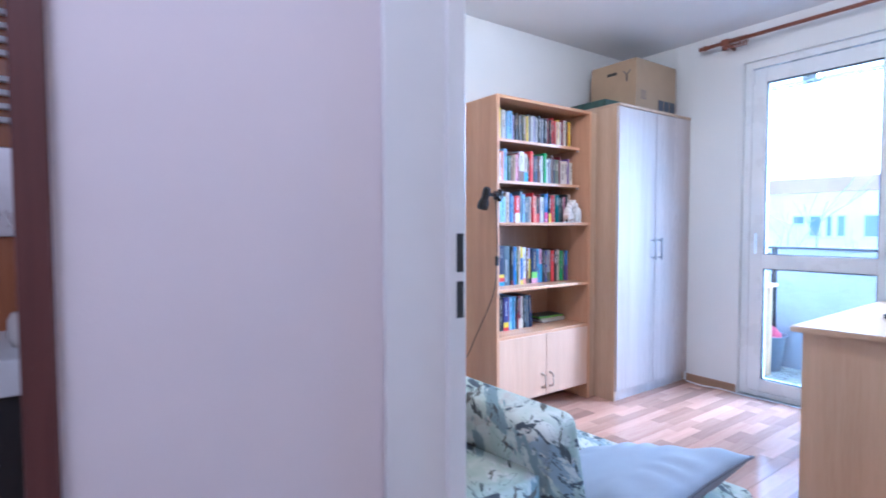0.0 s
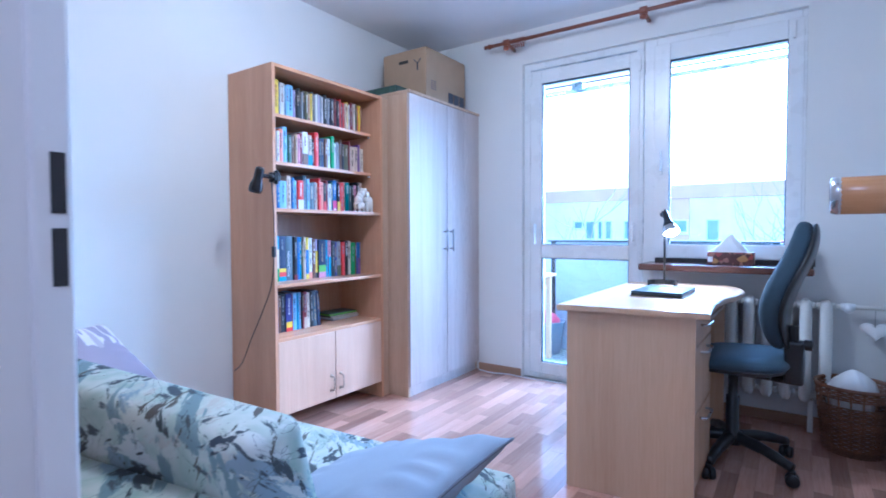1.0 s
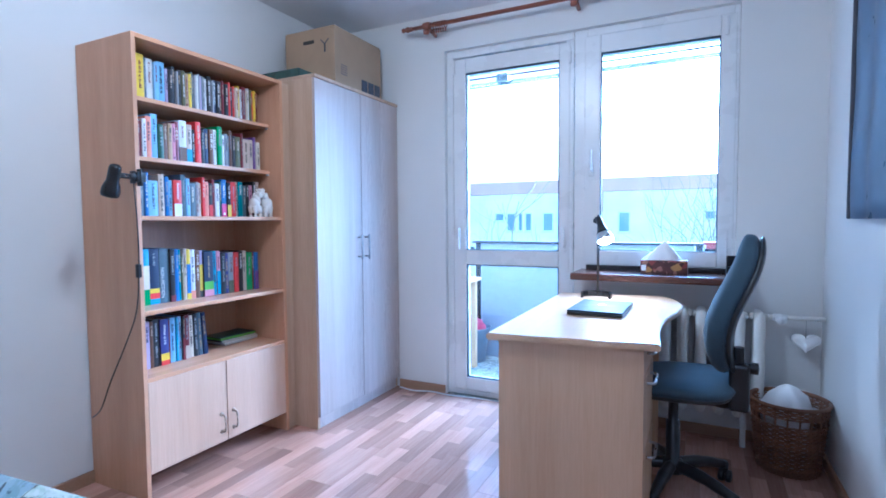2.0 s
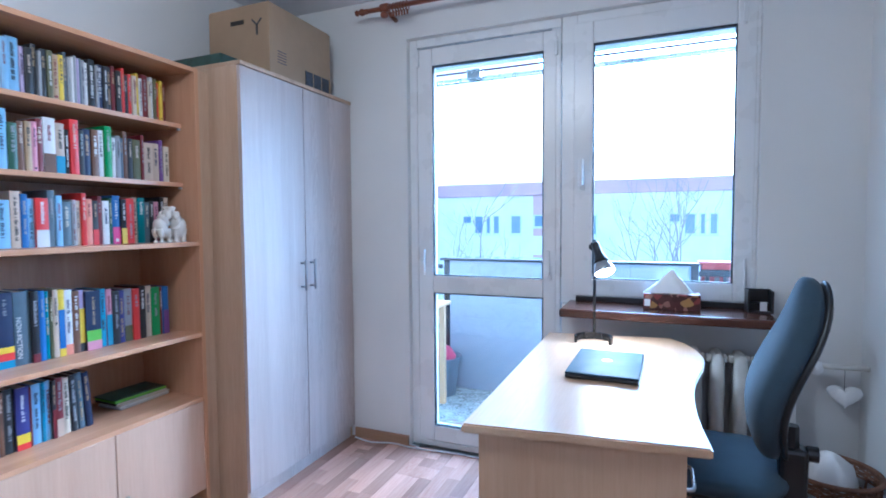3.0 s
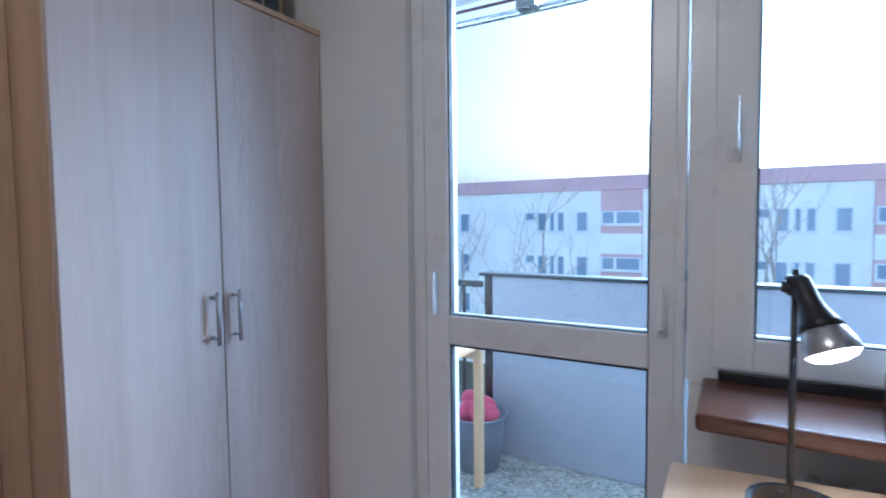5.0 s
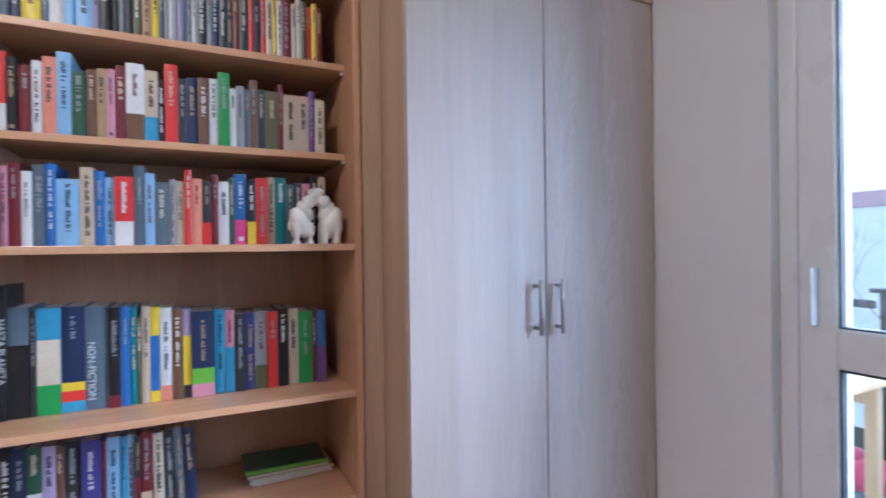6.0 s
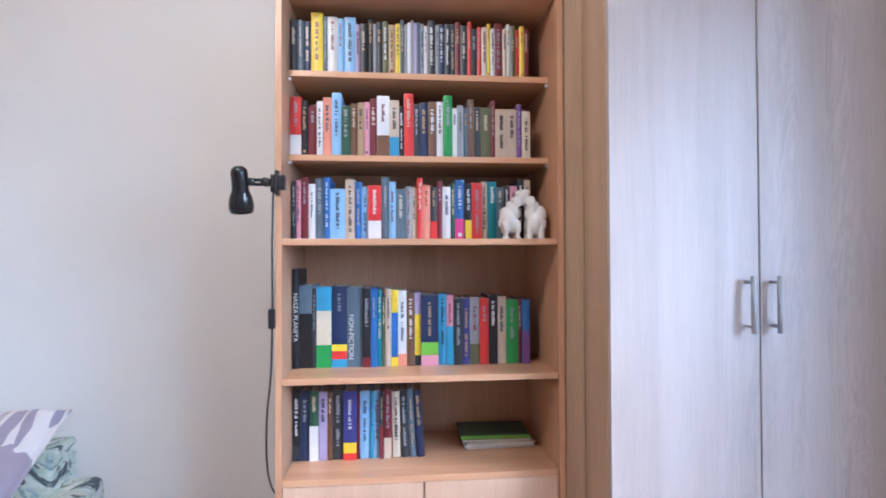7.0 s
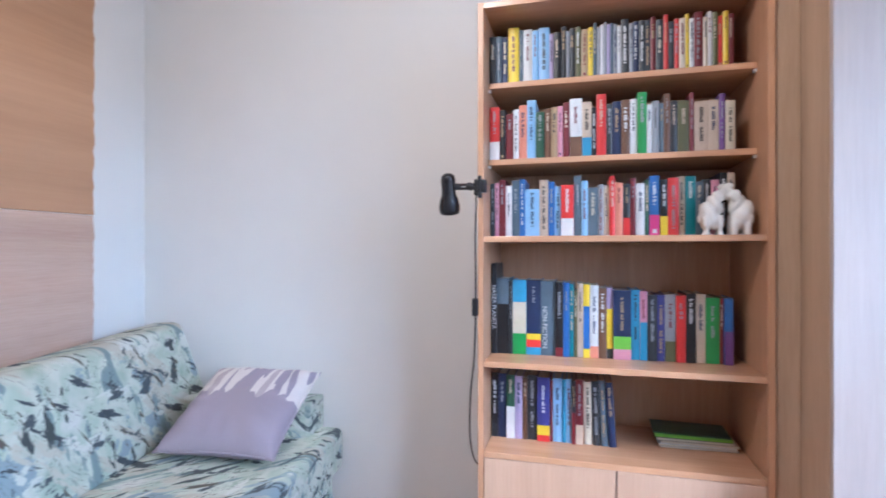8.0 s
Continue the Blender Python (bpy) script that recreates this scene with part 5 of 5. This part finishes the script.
for z, reach, spine_x, tall, jitter, where, text in SHELVES:
    rnd = random.Random(int(z * 1000))
    specs = []
    for w in text.split():
        bits = w.split(":")
        wide = float(bits[1]) / 1000 if len(bits) > 1 else rnd.uniform(0.011, 0.017)
        high = float(bits[2]) if len(bits) > 2 else tall + rnd.uniform(-jitter, jitter)
        specs.append((bits[0], wide, high))
    scale = (reach - 0.002 - 0.0006 * len(specs)) / sum(w for _, w, _ in specs)
    y = 0.002
    for k, (words, wide, high) in enumerate(specs):
        lean = 0.016 * max(0, k - len(specs) + 5) if where.endswith("lowest shelf") else 0.0
        y += 0.0034 if lean else 0.0
        ob = book(words, z, y, wide * scale, high, rnd.uniform(0.125, 0.150), spine_x - rnd.uniform(0, 0.012), rnd, where, lean)
        y += wide * scale + 0.0006
        if words in ("black", "slate") and high in (0.300, 0.244):
            for o in list(ob.children):
                if o.name.startswith(("print_line", "emblem")):
                    bpy.data.objects.remove(o)
            cu = bpy.data.curves.new("title", "FONT")
            cu.body, cu.size, cu.extrude = ("NASZA PLANETA", 0.019, 0.0006) if high == 0.300 else ("NON-FICTION", 0.021, 0.0006)
            tmp = bpy.data.objects.new("title", cu)
            me = bpy.data.meshes.new_from_object(tmp)
            bpy.data.objects.remove(tmp)
            me.materials.append(COVER["white"])
            title = new("title", me)
            title.parent = ob
            title.matrix_local = Matrix.Translation((0.0036, wide * scale * 0.22 if high == 0.300 else wide * scale * 0.12, high * (0.76 if high == 0.300 else 0.66))) @ Euler((0, radians(90), 0)).to_matrix().to_4x4() @ Euler((0, 0, 0)).to_matrix().to_4x4()
            title["label"] = "white printed title"

# magazines lying flat
for k, (c, dx, dy, h) in enumerate((("grey", 0.0, 0.0, 0.006), ("white", 0.006, -0.004, 0.006), ("cream", -0.002, 0.004, 0.006), ("charcoal", -0.010, -0.010, 0.009), ("lime", -0.008, -0.012, 0.010), ("forest", -0.012, -0.016, 0.004))):
    zz = 0.506 + (0, 0.0065, 0.013, 0.0195, 0.029, 0.0395)[k]
    mg = tagged(empty("magazine", (0.135 + 0.5 * dx, 0.645 + dy, zz), 2 - 0.8 * k), "%s magazine lying in a flat pile on the shelf" % {"lime": "green-edged", "forest": "dark green"}.get(c, c), "magazine", "pile of magazines")
    part("cover", boxed(-0.064, 0.064, -0.112, 0.112, 0, h, bevel=0.001), COVER[c], mg)
    part("page_block", boxed(-0.062, 0.0646, -0.110, 0.1126, 0.0012, h - 0.0012), COVER[c] if c in ("lime", "forest") else M["pages"], mg)

# ---- porcelain elephants ----
bm = bmesh.new()
EX, EY, EZ = 0.312, 0.694, 1.172
for s, big in ((1, 1.0), (-1, 1.10)):
    def at(y, z, x=0.0):
        return (EX + x, EY - s * y, EZ + z)
    cushion(bm, pose(*at(0.040, 0.056), s * 24, 0, 0), 0.060 * big, 0.052 * big, 0.088 * big, 2.0, 20, 12)
    cushion(bm, pose(*at(0.028, 0.088), s * 34, 0, 0), 0.050, 0.036, 0.062, 2.0, 18, 10)
    cushion(bm, pose(*at(0.012, 0.116), 0, 0, 0), 0.036, 0.034, 0.036, 2.0, 16, 10)
    for x in (-0.018, 0.020):
        cushion(bm, pose(*at(0.020, 0.112, x), s * 20, 0, 0), 0.012, 0.028, 0.036, 2.0, 14, 8)
        for y in (0.018, 0.052):
            tube(bm, [at(y, 0.0005, x * 0.85), at(y, 0.025, x * 0.85), at(y + 0.004, 0.055, x * 0.7)], [0.0115, 0.0105, 0.014], 12)
    tube(bm, smooth_path([at(0.010, 0.120, 0.006), at(0.004, 0.134, 0.010), at(-0.006, 0.142, 0.012 * s), at(-0.016, 0.136, 0.014 * s)], 5), [0.0105] * 4 + [0.0095] * 6 + [0.008] * 6, 8)
    tube(bm, smooth_path([at(0.062, 0.070), at(0.070, 0.052), at(0.069, 0.036)], 4), 0.0045, 6)
eleph = tagged(part("elephant_figurine", bm, M["porcelain"], smooth=True), "white porcelain pair of elephants standing before the books", "figurine")
fuse = eleph.modifiers.new("fuse", "REMESH")
fuse.mode, fuse.voxel_size, fuse.use_smooth_shade = "VOXEL", 0.0022, True
soften = eleph.modifiers.new("soften", "SMOOTH")
soften.factor, soften.iterations = 0.5, 4

# ---- clip lamp on the bookcase side ----
cl = tagged(empty("clip_lamp", (0.33, 0.0, 1.31)), "black clip-on spot lamp with cord on the bookcase", "clip lamp")
bpy.context.view_layer.update()
bm = boxed(0.338, 0.368, -0.008, 0.030, 1.306, 1.346, bevel=0.004)
box(bm, 0.325, 0.350, -0.012, 0.000, 1.300, 1.350, 0.003)
box(bm, 0.345, 0.372, 0.004, 0.014, 1.290, 1.358, 0.003)
wpart("clip", bm, M["black"], cl)
bm = bmesh.new()
for dz in (-0.006, 0.006):
    tube(bm, [(0.356, 0.0, 1.326 + dz), (0.356, -0.030, 1.326 + dz), (0.355, -0.080, 1.327 + dz)], 0.0045, 8)
lathe(bm, [(0.0, -0.012), (0.012, -0.012), (0.012, 0.012), (0.0, 0.012)], pose(0.356, -0.022, 1.326, 0, 90, 0), 14)
lathe(bm, [(0.0, -0.010), (0.010, -0.010), (0.010, 0.010), (0.0, 0.010)], pose(0.355, -0.062, 1.327, 0, 90, 0), 14)
wpart("arm", bm, M["black"], cl, smooth=True)
hm2 = Matrix.Translation((0.370, -0.090, 1.368)) @ (Vector((-0.33, -0.03, -0.94))).to_track_quat("Z", "Y").to_matrix().to_4x4()
bm = bmesh.new()
lathe(bm, [(0.0, 0.0), (0.012, 0.002), (0.020, 0.009), (0.0225, 0.020), (0.022, 0.055), (0.0225, 0.068), (0.029, 0.084), (0.033, 0.102), (0.033, 0.118), (0.0305, 0.128), (0.029, 0.126), (0.029, 0.108), (0.0, 0.090)], hm2, 28)
wpart("shade", bm, M["blacksteel"], cl, "black bullet-shaped shade", True)
bm = bmesh.new()
tube(bm, smooth_path([(0.340, -0.006, 1.30), (0.353, -0.006, 1.15), (0.353, -0.005, 0.98), (0.340, -0.012, 0.80), (0.300, -0.032, 0.67), (0.215, -0.052, 0.50), (0.150, -0.048, 0.395), (0.08, -0.028, 0.34), (0.004, -0.012, 0.30)], 6), 0.0028, 6)
wpart("cord", bm, M["black"], cl, "thin dark cord", True)
wpart("switch", boxed(0.343, 0.362, -0.016, 0.002, 0.925, 0.980, bevel=0.004), M["black"], cl, "inline switch")
cl.matrix_world = pose(0.33 + 0.032, B0, 1.31)

# cable along the baseboard
bm = bmesh.new()
tube(bm, smooth_path([(0.56, 1.675, 0.006), (0.68, 1.650, 0.006), (0.80, 1.680, 0.006), (0.95, 1.670, 0.006), (1.2, 1.69, 0.006), (1.6, 1.68, 0.006)], 6), 0.004, 6)
tagged(part("floor_cable", bm, M["pvc"], smooth=True), "white cable lying along the baseboard", "cable")
# ---- laminate floor, board by board ----
floor = structure("floor", boxed(LX, RX, -1.66, WY + 0.0, -0.12, -0.008), M["baseboard"], "pinkish brown strip laminate floor", "floor")
variants = []
for v in range(6):
    rnd = random.Random(40 + v)
    bm = bmesh.new()
    for s in range(3):
        y = 0.0
        while y < 1.279:
            step = min(rnd.uniform(0.22, 0.46), 1.28 - y)
            if 1.28 - y - step < 0.12:
                step = 1.28 - y
            box(bm, 0.0652 * s, 0.0652 * s + 0.0648, y, y + step - 0.0004, -0.008, 0.0)
            y += step
    me = bpy.data.meshes.new("board")
    bm.to_mesh(me)
    bm.free()
    me.materials.append(M["laminate"])
    variants.append(me)
rnd = random.Random(3)
for i in range(15):
    y, first = -1.66, True
    while y < WY - 0.01:
        long = rnd.uniform(0.35, 1.28) if first else 1.28
        long, first = min(long, WY - y), False
        ob = new("board", rnd.choice(variants))
        ob.parent = floor
        ob.location = (0.002 + 0.1952 * i, y, 0)
        ob.scale = (0.993, (long - 0.001) / 1.28, 1)
        y += long
